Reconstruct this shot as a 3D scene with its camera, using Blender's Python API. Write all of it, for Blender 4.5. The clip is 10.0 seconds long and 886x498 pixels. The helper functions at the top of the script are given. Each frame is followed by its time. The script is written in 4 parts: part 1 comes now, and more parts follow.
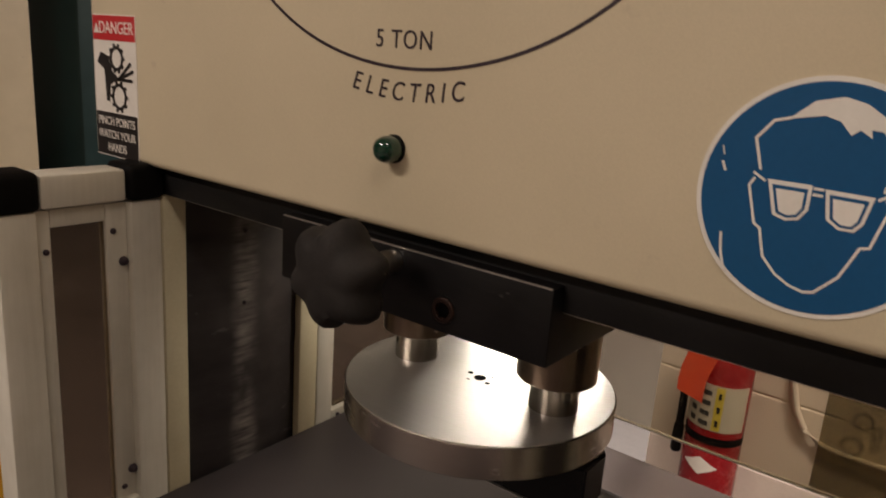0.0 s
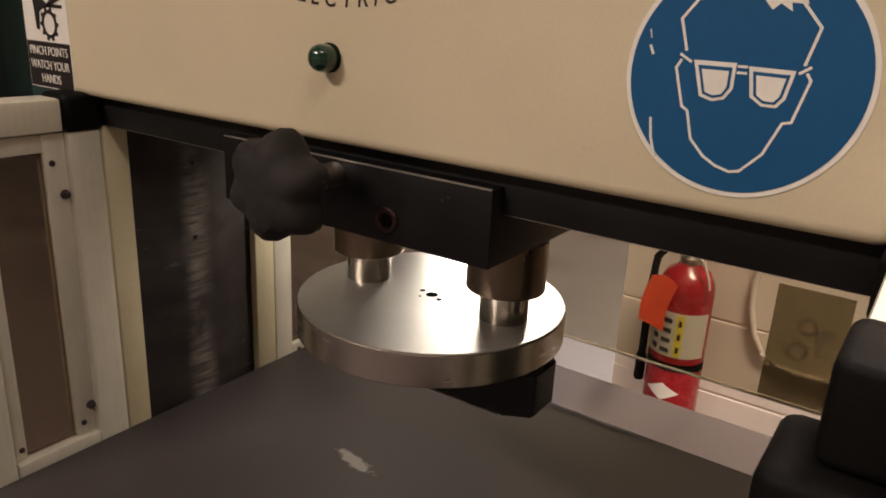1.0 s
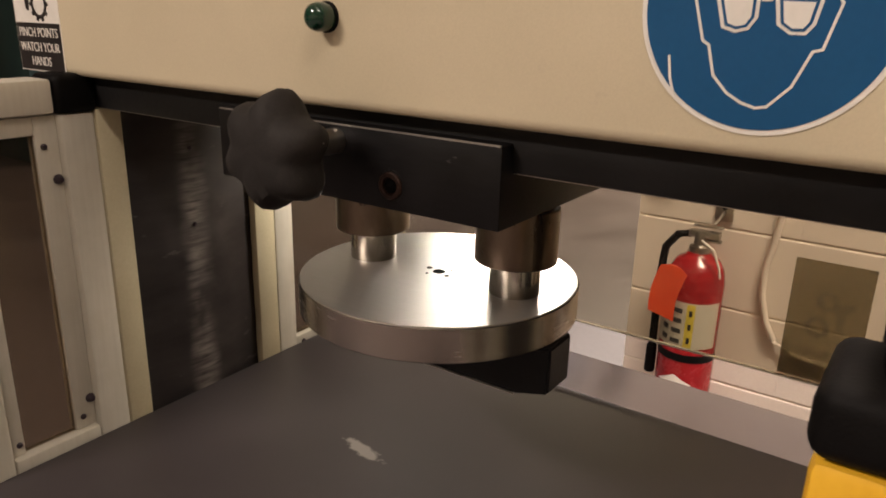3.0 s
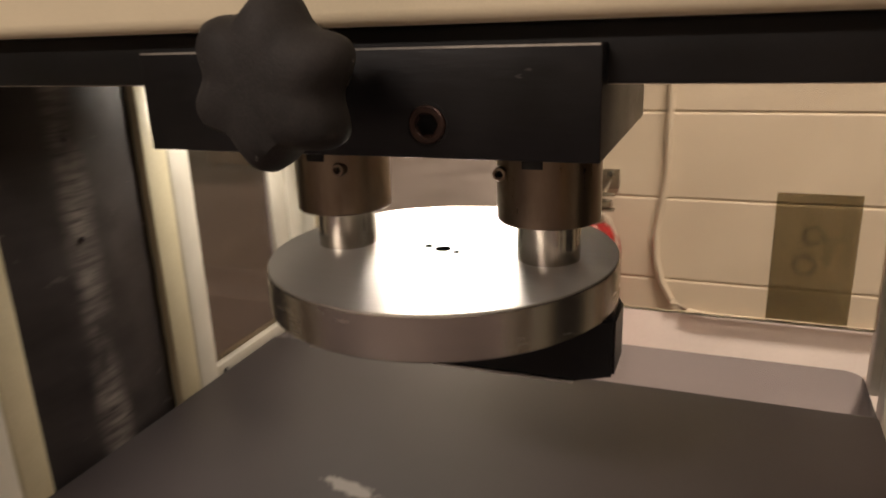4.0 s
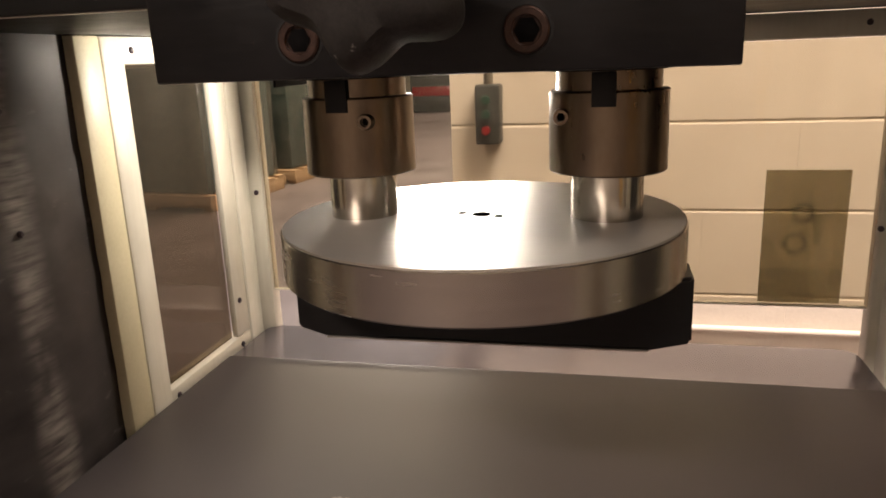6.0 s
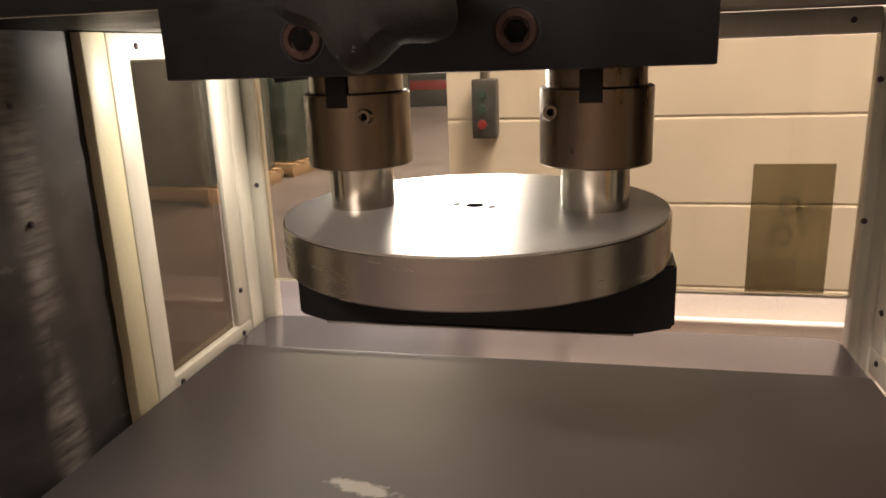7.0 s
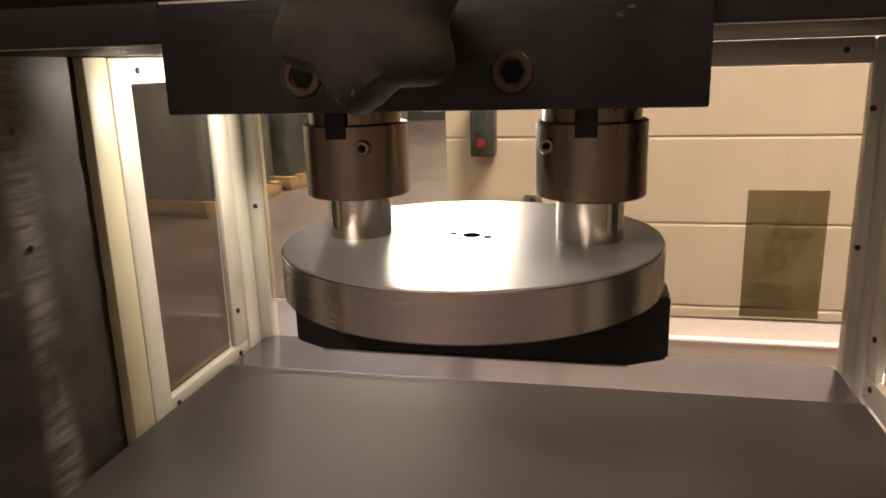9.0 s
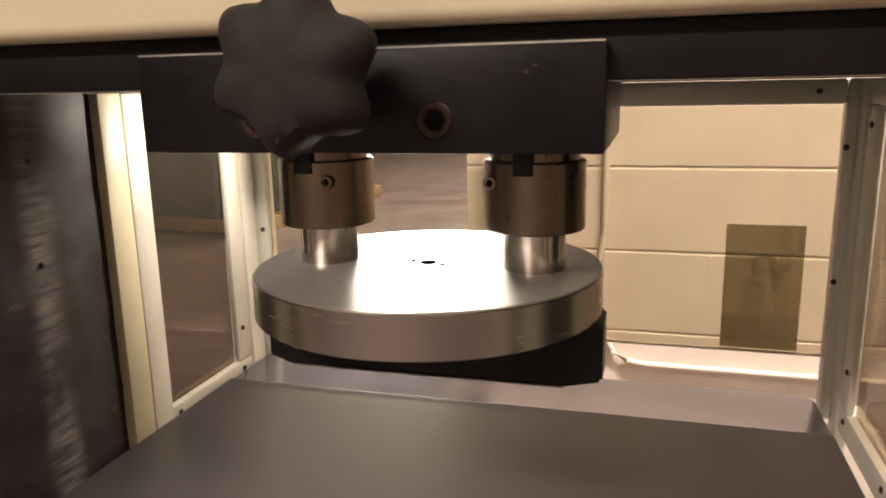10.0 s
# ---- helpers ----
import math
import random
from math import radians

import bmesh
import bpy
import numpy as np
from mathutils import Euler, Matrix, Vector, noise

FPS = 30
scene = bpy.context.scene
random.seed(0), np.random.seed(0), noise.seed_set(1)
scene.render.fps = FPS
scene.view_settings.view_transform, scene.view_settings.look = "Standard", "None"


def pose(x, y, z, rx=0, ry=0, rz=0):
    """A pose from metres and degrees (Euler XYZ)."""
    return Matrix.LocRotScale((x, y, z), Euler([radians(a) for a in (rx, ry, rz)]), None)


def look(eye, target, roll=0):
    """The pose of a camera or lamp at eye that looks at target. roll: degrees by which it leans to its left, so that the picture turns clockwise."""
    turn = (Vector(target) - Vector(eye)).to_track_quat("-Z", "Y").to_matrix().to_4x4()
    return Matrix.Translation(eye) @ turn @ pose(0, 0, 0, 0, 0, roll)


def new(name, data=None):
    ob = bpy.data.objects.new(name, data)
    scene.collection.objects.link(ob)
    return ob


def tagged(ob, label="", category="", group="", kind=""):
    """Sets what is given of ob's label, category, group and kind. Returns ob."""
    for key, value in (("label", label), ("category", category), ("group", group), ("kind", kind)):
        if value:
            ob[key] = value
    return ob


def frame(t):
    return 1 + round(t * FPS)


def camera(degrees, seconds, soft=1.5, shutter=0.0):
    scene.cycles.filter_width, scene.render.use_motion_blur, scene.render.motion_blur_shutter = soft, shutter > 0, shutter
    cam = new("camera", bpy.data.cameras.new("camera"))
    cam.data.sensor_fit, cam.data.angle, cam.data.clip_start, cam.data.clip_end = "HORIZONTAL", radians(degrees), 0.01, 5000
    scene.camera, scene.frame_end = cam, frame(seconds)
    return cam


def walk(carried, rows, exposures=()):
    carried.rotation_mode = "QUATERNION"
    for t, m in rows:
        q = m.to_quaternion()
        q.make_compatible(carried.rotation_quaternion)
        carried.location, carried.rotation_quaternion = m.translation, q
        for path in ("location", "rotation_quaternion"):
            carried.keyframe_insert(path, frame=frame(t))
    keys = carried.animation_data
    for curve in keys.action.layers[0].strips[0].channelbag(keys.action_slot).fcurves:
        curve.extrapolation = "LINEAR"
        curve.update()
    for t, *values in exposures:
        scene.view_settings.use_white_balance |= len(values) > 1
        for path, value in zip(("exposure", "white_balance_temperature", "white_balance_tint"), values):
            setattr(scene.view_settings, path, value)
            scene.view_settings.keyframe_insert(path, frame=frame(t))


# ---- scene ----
cam = camera(62.0, 10.0, soft=1.8, shutter=0.4)
METRES, EYE, TILT, LEAN, TURN = 0.5, 1.35, 0.0, 0.0, 36.9
ROWS = [
    (0.0, 0.0, 0.0, 0.0, 1.09, -14.77, -4.13),
    (0.5, 0.0255, -0.0062, -0.0306, -0.9, -16.65, -3.24),
    (1.0, 0.0412, -0.0169, -0.0565, -1.79, -18.33, -2.74),
    (1.5, 0.0438, -0.023, -0.059, -2.1, -18.33, -2.69),
    (2.0, 0.0342, -0.0224, -0.0646, -2.0, -18.81, -2.59),
    (2.2, 0.0342, -0.0224, -0.0646, -2.1, -19.5, -2.59),
    (3.5, 0.0116, 0.0796, -0.1683, -3.51, -18.82, -0.58),
    (4.0, -0.175, 0.2787, -0.2485, -15.91, -17.45, 2.11),
    (4.5, -0.2778, 0.4127, -0.3367, -24.21, -14.76, 2.11),
    (5.0, -0.312, 0.4306, -0.3754, -24.76, -14.91, 2.35),
    (5.5, -0.3182, 0.4329, -0.3762, -24.82, -15.28, 1.94),
    (7.0, -0.3344, 0.4001, -0.3611, -24.72, -15.25, 2.1),
    (7.5, -0.3389, 0.3972, -0.3526, -24.45, -14.47, 1.99),
    (8.0, -0.3368, 0.3998, -0.3499, -24.73, -14.44, 2.11),
    (8.5, -0.3336, 0.3988, -0.343, -24.84, -14.55, 1.83),
    (9.0, -0.3344, 0.3953, -0.3388, -24.79, -14.22, 1.63),
    (9.5, -0.3084, 0.3622, -0.3353, -24.29, -14.31, 1.71),
    (9.8, -0.281, 0.310, -0.3243, -22.05, -12.30, 1.37),
    (10.0, -0.2623, 0.2755, -0.3169, -21.41, -12.32, 1.14),
]
EXPOSURES = [(0.0, -0.66), (1.0, -0.28), (2.0, -0.06), (3.5, -0.03), (4.5, 0.06), (5.5, 0.38), (7.5, 0.37), (9.0, 0.34), (10.0, 0.50)]
BETWEEN = [
    (3.3, look((-0.001, 0.028, 1.276), (-1.078, 1.600, 0.676), 0.85)),
    (3.7, look((-0.064, 0.040, 1.242), (-1.028, 1.683, 0.631), -0.5)),
    (4.2, look((-0.197, 0.082, 1.200), (-0.761, 1.935, 0.700), -2.7)),
    (5.7, look((-0.260, 0.080, 1.164), (-0.691, 1.965, 0.654), -2.2)),
    (6.8, look((-0.255, 0.066, 1.169), (-0.689, 1.949, 0.652), -2.4)),
]
ALL = [(t, pose(0, 0, EYE, TILT, LEAN, TURN) @ pose(METRES * x, METRES * y, METRES * z, 90 + pitch, roll, yaw)) for t, x, y, z, yaw, pitch, roll in ROWS] + BETWEEN
walk(cam, sorted(ALL, key=lambda row: row[0]), EXPOSURES)

# ---- light: world, ceiling fixtures added out of view ----
world = bpy.data.worlds.new("world")
scene.world = world
world.use_nodes = True
world.node_tree.nodes["Background"].inputs[0].default_value = (0.5, 0.42, 0.34, 1)
world.node_tree.nodes["Background"].inputs[1].default_value = 0.05
WARM = (1.0, 0.85, 0.745)
# x, y, watts: lamps added where wall, floor, posts and bed need light
UNSEEN_LAMPS = [(-1.4, -2.3, 135), (1.0, -0.8, 22), (0.5, 0.95, 160), (-0.9, 5.2, 190), (-2.6, 6.6, 160), (-2.0, 10.0, 240), (-2.0, 16.0, 280)]
PRESS_LAMP, GUARD_FILL = 0.30, 2.2


# ---- materials ----
def ramp(nt, fac, a, b, lo=0.35, hi=0.65):
    n = nt.nodes.new("ShaderNodeValToRGB")
    n.color_ramp.elements[0].position, n.color_ramp.elements[1].position = lo, hi
    n.color_ramp.elements[0].color, n.color_ramp.elements[1].color = (*a, 1), (*b, 1)
    nt.links.new(fac, n.inputs[0])
    return n.outputs[0]


def noise_tex(nt, scale, detail=4.0, stretch=(1, 1, 1), rough=0.55):
    tc = nt.nodes.new("ShaderNodeTexCoord")
    mp = nt.nodes.new("ShaderNodeMapping")
    mp.inputs["Scale"].default_value = stretch
    nt.links.new(tc.outputs["Object"], mp.inputs["Vector"])
    n = nt.nodes.new("ShaderNodeTexNoise")
    n.inputs["Scale"].default_value, n.inputs["Detail"].default_value, n.inputs["Roughness"].default_value = scale, detail, rough
    nt.links.new(mp.outputs[0], n.inputs["Vector"])
    return n.outputs["Fac"]


def surface(name, a, b, rough=(0.4, 0.55), metal=0.0, scale=12.0, fine=180.0, bump=0.1, stretch=(1, 1, 1), coat=0.0, lo=0.35, hi=0.65, spec=0.5):
    """A principled surface with colour from a to b over broad noise, and grain and relief from fine noise."""
    m = bpy.data.materials.new(name)
    m.use_nodes = True
    nt = m.node_tree
    p = nt.nodes["Principled BSDF"]
    broad, grain = noise_tex(nt, scale, 5.0), noise_tex(nt, fine, 3.0, stretch)
    mix = nt.nodes.new("ShaderNodeMath")
    mix.operation = "MULTIPLY_ADD"
    nt.links.new(grain, mix.inputs[0])
    mix.inputs[1].default_value = 0.35
    add = nt.nodes.new("ShaderNodeMath")
    add.operation = "MULTIPLY_ADD"
    nt.links.new(broad, add.inputs[0])
    add.inputs[1].default_value, add.inputs[2].default_value = 0.65, 0.0
    nt.links.new(add.outputs[0], mix.inputs[2])
    nt.links.new(ramp(nt, mix.outputs[0], a, b, lo, hi), p.inputs["Base Color"])
    mr = nt.nodes.new("ShaderNodeMapRange")
    mr.inputs["From Min"].default_value, mr.inputs["From Max"].default_value = 0.3, 0.7
    mr.inputs["To Min"].default_value, mr.inputs["To Max"].default_value = rough
    nt.links.new(mix.outputs[0], mr.inputs["Value"])
    nt.links.new(mr.outputs[0], p.inputs["Roughness"])
    p.inputs["Metallic"].default_value = metal
    p.inputs["Specular IOR Level"].default_value = spec
    p.inputs["Coat Weight"].default_value = coat
    bp = nt.nodes.new("ShaderNodeBump")
    bp.inputs["Strength"].default_value, bp.inputs["Distance"].default_value = bump, 0.001
    nt.links.new(grain, bp.inputs["Height"])
    nt.links.new(bp.outputs[0], p.inputs["Normal"])
    return m


def brushed(m, tangent, amount):
    """Fine grooves that spread a metal's gloss along one direction."""
    nt = m.node_tree
    p = nt.nodes["Principled BSDF"]
    v = nt.nodes.new("ShaderNodeCombineXYZ")
    for sock, c in zip(v.inputs, tangent):
        sock.default_value = c
    nt.links.new(v.outputs[0], p.inputs["Tangent"])
    p.inputs["Anisotropic"].default_value = amount


def glow(name, colour, strength):
    m = bpy.data.materials.new(name)
    m.use_nodes = True
    p = m.node_tree.nodes["Principled BSDF"]
    p.inputs["Base Color"].default_value = (0.8, 0.8, 0.8, 1)
    p.inputs["Emission Color"].default_value = (*colour, 1)
    p.inputs["Emission Strength"].default_value = strength
    return m


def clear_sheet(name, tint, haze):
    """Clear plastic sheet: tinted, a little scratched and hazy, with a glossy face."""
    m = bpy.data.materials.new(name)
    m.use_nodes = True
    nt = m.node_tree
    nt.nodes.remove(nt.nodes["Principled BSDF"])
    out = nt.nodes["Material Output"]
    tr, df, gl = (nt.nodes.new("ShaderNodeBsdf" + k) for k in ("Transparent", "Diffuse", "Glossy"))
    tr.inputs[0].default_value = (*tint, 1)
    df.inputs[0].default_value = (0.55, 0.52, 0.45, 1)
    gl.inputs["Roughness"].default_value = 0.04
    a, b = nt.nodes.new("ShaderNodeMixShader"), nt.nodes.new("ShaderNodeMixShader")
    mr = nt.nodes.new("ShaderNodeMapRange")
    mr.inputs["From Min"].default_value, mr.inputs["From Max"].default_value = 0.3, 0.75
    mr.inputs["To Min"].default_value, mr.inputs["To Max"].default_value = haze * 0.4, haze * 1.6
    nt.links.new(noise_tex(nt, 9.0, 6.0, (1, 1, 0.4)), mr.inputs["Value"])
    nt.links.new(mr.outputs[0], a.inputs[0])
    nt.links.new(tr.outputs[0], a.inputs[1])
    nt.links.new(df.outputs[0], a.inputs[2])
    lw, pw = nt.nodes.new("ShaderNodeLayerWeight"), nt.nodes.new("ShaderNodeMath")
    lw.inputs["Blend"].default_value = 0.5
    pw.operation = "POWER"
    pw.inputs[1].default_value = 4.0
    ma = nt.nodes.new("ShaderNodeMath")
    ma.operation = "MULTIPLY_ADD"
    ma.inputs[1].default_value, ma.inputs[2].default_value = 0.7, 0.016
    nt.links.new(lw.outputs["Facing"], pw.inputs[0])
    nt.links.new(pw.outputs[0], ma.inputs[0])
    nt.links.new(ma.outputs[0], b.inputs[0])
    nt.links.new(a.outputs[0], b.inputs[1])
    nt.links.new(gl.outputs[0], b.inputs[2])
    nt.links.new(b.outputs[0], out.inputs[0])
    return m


BEIGE = surface("beige_enamel", (0.60, 0.515, 0.36), (0.68, 0.585, 0.415), (0.38, 0.5), scale=5, fine=900, bump=0.05)
CREAM = surface("cream_enamel", (0.62, 0.56, 0.38), (0.70, 0.64, 0.46), (0.35, 0.5), scale=14, fine=300, bump=0.05)
ALU = surface("anodised_aluminium", (0.58, 0.55, 0.47), (0.68, 0.65, 0.57), (0.30, 0.42), 0.1, 20, 260, 0.04, (1, 1, 0.05))
BLACK = surface("black_paint", (0.0035, 0.0031, 0.0034), (0.008, 0.0072, 0.0075), (0.30, 0.48), scale=18, fine=420, bump=0.12, stretch=(0.15, 1, 1), spec=0.22)
BEAM = surface("satin_black_beam", (0.003, 0.003, 0.003), (0.008, 0.007, 0.007), (0.4, 0.6), scale=18, fine=420, bump=0.12, spec=0.25)
RUBBER = surface("black_rubber_grip", (0.018, 0.016, 0.015), (0.034, 0.030, 0.028), (0.62, 0.76), scale=30, fine=700, bump=0.18, spec=0.15)
PLASTIC = surface("black_moulded_plastic", (0.004, 0.0036, 0.0036), (0.008, 0.0072, 0.007), (0.45, 0.6), scale=30, fine=800, bump=0.2, spec=0.06)
SHEET = surface("black_vinyl_sheet", (0.014, 0.0115, 0.012), (0.040, 0.034, 0.034), (0.42, 0.60), scale=9, fine=26, bump=0.5, stretch=(1, 0.5, 2.4), spec=0.4)
DISC = surface("brushed_steel", (0.50, 0.47, 0.43), (0.62, 0.59, 0.55), (0.39, 0.48), 1.0, 9, 500, 0.08, (0.02, 1, 1), lo=0.2, hi=0.8)
brushed(DISC, (0, 1, 0), 0.55)
# same steel as the disc, browned for the dark room it mirrors
DISC_RIM = surface("rim_steel_darkened_for_reflection", (0.38, 0.345, 0.305), (0.47, 0.43, 0.385), (0.22, 0.30), 1.0, 14, 260, 0.012, (0.08, 0.08, 1), lo=0.2, hi=0.8)
CHROME = surface("ground_steel_pin", (0.46, 0.43, 0.38), (0.60, 0.57, 0.52), (0.14, 0.26), 1.0, 30, 400, 0.06, (1, 1, 0.1))
BUSH = surface("oiled_steel_bushing", (0.145, 0.108, 0.080), (0.22, 0.175, 0.135), (0.25, 0.34), 1.0, 10, 300, 0.0, (1, 1, 0.3), lo=0.25, hi=0.75)
STEEL = surface("plain_steel", (0.35, 0.33, 0.30), (0.5, 0.48, 0.44), (0.25, 0.4), 1.0, 40, 300, 0.1)
RUST = surface("rusty_screw_socket", (0.018, 0.010, 0.008), (0.050, 0.024, 0.017), (0.3, 0.5), 0.6, 200, 600, 0.2)
WALLPAINT = surface("painted_block", (0.66, 0.58, 0.505), (0.74, 0.66, 0.58), (0.5, 0.65), scale=6, fine=120, bump=0.5)
MORTAR = surface("painted_mortar", (0.72, 0.65, 0.54), (0.80, 0.73, 0.62), (0.55, 0.7), scale=6, fine=90, bump=0.5)
PLASTER = surface("dull_plaster", (0.42, 0.37, 0.30), (0.52, 0.46, 0.38), (0.6, 0.8), scale=3, fine=60, bump=0.2)
CEIL = surface("ceiling_white", (0.6, 0.56, 0.5), (0.66, 0.62, 0.56), (0.7, 0.8), scale=3, fine=60, bump=0.2)
FLOOR = surface("sealed_brown_concrete", (0.105, 0.085, 0.085), (0.175, 0.146, 0.148), (0.3, 0.5), scale=2.2, fine=45, bump=0.2, lo=0.3, hi=0.7)
RED = surface("red_enamel", (0.26, 0.006, 0.010), (0.34, 0.010, 0.014), (0.2, 0.32), scale=30, fine=300, bump=0.05, coat=0.2)
ORANGE = surface("orange_card_tag", (0.95, 0.09, 0.025), (1.0, 0.13, 0.04), (0.5, 0.65), scale=40, fine=300, bump=0.1)
YELLOW = surface("yellow_enamel", (0.75, 0.40, 0.02), (0.85, 0.48, 0.03), (0.35, 0.5), scale=30, fine=300, bump=0.05)
LABELW = surface("white_vinyl", (0.74, 0.70, 0.64), (0.82, 0.78, 0.72), (0.3, 0.45), scale=30, fine=300, bump=0.03)
# label white, its dimming behind the tinted panel put into the colour
LABELC = surface("dimmed_white_label", (0.50, 0.47, 0.39), (0.58, 0.55, 0.47), (0.4, 0.55), scale=30, fine=300, bump=0.03)
LABELY = surface("yellow_label_print", (0.56, 0.46, 0.05), (0.66, 0.55, 0.08), (0.4, 0.55), scale=30, fine=300, bump=0.03)
LABELB = surface("black_vinyl_print", (0.012, 0.010, 0.010), (0.022, 0.018, 0.018), (0.3, 0.45), scale=30, fine=300, bump=0.03)
LABELR = surface("red_vinyl_print", (0.50, 0.025, 0.03), (0.58, 0.04, 0.045), (0.3, 0.45), scale=30, fine=300, bump=0.03)
LABELBLUE = surface("blue_vinyl", (0.005, 0.073, 0.195), (0.007, 0.085, 0.22), (0.28, 0.38), scale=8, fine=300, bump=0.02, spec=0.35)
INK = surface("dark_print", (0.022, 0.012, 0.018), (0.035, 0.02, 0.03), (0.4, 0.5), scale=30, fine=300, bump=0.02)
GREEN = surface("green_lens", (0.002, 0.024, 0.012), (0.004, 0.036, 0.02), (0.08, 0.14), scale=30, fine=300, bump=0.0, coat=0.6)
GREENB = surface("green_button", (0.004, 0.034, 0.022), (0.007, 0.048, 0.030), (0.3, 0.4), scale=30, fine=300, bump=0.02)
REDB = surface("red_button", (0.20, 0.010, 0.014), (0.26, 0.014, 0.018), (0.3, 0.4), scale=30, fine=300, bump=0.02)
GREYMETAL = surface("grey_box_enamel", (0.03, 0.03, 0.03), (0.05, 0.05, 0.048), (0.35, 0.5), scale=30, fine=300, bump=0.1)
TEAL = surface("teal_machine_enamel", (0.012, 0.035, 0.038), (0.022, 0.055, 0.055), (0.35, 0.55), scale=6, fine=200, bump=0.1)
WOOD = surface("pale_pallet_wood", (0.30, 0.19, 0.10), (0.42, 0.28, 0.16), (0.6, 0.75), scale=9, fine=60, bump=0.5, stretch=(0.08, 1, 1))
CARD = surface("brown_carton", (0.26, 0.17, 0.10), (0.34, 0.23, 0.14), (0.6, 0.75), scale=9, fine=90, bump=0.2)
WRAP = clear_sheet("stretch_wrap", (0.72, 0.74, 0.72), 0.10)
POLY = clear_sheet("clear_polycarbonate", (0.765, 0.74, 0.665), 0.02)
# side windows have a darker tint than the back panel
SIDE_POLY = clear_sheet("tinted_side_polycarbonate", (0.54, 0.49, 0.42), 0.025)
# glossless near-black that stands in for the shade inside holes and sockets
HOLE = surface("painted_bore_shade", (0.004, 0.004, 0.004), (0.008, 0.007, 0.007), (0.9, 1.0), scale=30, fine=300, bump=0.0, spec=0.0)
# pale metal for thin strips that stand in for highlights along edges
EDGE_GLINT = surface("painted_edge_glint", (0.34, 0.31, 0.28), (0.50, 0.47, 0.43), (0.3, 0.45), 0.8, 60, 300, 0.1)
PANEL_EDGE = surface("painted_panel_edge_glint", (0.70, 0.66, 0.58), (0.82, 0.78, 0.70), (0.3, 0.5), scale=40, fine=300, bump=0.1)
STICKBACK = clear_sheet("sticker_seen_from_its_back", (0.63, 0.595, 0.49), 0.22)
STICKDARK = clear_sheet("print_seen_from_its_back", (0.92, 0.92, 0.90), 0.03)
TUBE = glow("lamp_lens", (1.0, 0.93, 0.80), 4.0)
CEILTUBE = glow("fluorescent_diffuser", (1.0, 0.85, 0.66), 5.0)


def add_specks(m, scale, lo, hi, colour, stretch=(1, 1, 1)):
    """Sparse scuffs and dust of one colour over a surface."""
    nt = m.node_tree
    p = nt.nodes["Principled BSDF"]
    mx = nt.nodes.new("ShaderNodeMix")
    mx.data_type = "RGBA"
    nt.links.new(ramp(nt, noise_tex(nt, scale, 3.0, stretch), (0, 0, 0), (1, 1, 1), lo, hi), mx.inputs[0])
    nt.links.new(p.inputs["Base Color"].links[0].from_socket, mx.inputs[6])
    mx.inputs[7].default_value = (*colour, 1)
    nt.links.new(mx.outputs[2], p.inputs["Base Color"])


add_specks(RUBBER, 140, 0.70, 0.76, (0.28, 0.25, 0.22))
add_specks(SHEET, 60, 0.66, 0.80, (0.11, 0.10, 0.095), (1, 0.5, 1.6))
add_specks(BEIGE, 30, 0.70, 0.82, (0.50, 0.41, 0.30))
add_specks(BLACK, 160, 0.73, 0.80, (0.06, 0.055, 0.05), (0.3, 1, 1))


def pale_column(m, y, half, colour, scale, stretch, lo, hi):
    """A column of paler marks up a sheet at y, broken into short level streaks."""
    nt = m.node_tree
    p = nt.nodes["Principled BSDF"]
    tc, sep = nt.nodes.new("ShaderNodeTexCoord"), nt.nodes.new("ShaderNodeSeparateXYZ")
    nt.links.new(tc.outputs["Object"], sep.inputs[0])

    def calc(op, a, b):
        n = nt.nodes.new("ShaderNodeMath")
        n.operation = op
        for sock, v in zip(n.inputs, (a, b)):
            if isinstance(v, float):
                sock.default_value = v
            else:
                nt.links.new(v, sock)
        return n.outputs[0]
    sway = calc("MULTIPLY", calc("SUBTRACT", noise_tex(nt, 9.0, 3.0), 0.5), 0.02)
    off = calc("DIVIDE", calc("ABSOLUTE", calc("SUBTRACT", calc("ADD", sep.outputs["Y"], sway), y), 0.0), half)
    near = nt.nodes.new("ShaderNodeMapRange")
    near.interpolation_type = "SMOOTHSTEP"
    near.inputs["From Min"].default_value, near.inputs["From Max"].default_value = 1.0, 0.15
    nt.links.new(off, near.inputs["Value"])
    patches = ramp(nt, noise_tex(nt, 16.0, 3.0, (1, 1, 0.7)), (0.05, 0.05, 0.05), (1, 1, 1), 0.38, 0.62)
    streaks = ramp(nt, noise_tex(nt, scale, 3.0, stretch), (0, 0, 0), (1, 1, 1), lo, hi)
    amount = calc("MULTIPLY", calc("MULTIPLY", near.outputs[0], patches), streaks)
    mx = nt.nodes.new("ShaderNodeMix")
    mx.data_type = "RGBA"
    nt.links.new(amount, mx.inputs[0])
    nt.links.new(p.inputs["Base Color"].links[0].from_socket, mx.inputs[6])
    mx.inputs[7].default_value = (*colour, 1)
    nt.links.new(mx.outputs[2], p.inputs["Base Color"])


pale_column(SHEET, 0.514, 0.024, (0.30, 0.27, 0.25), 60, (0.3, 0.35, 3.0), 0.30, 0.62)
pale_column(SHEET, 0.530, 0.060, (0.065, 0.057, 0.055), 30, (0.5, 0.6, 1.2), 0.40, 0.75)


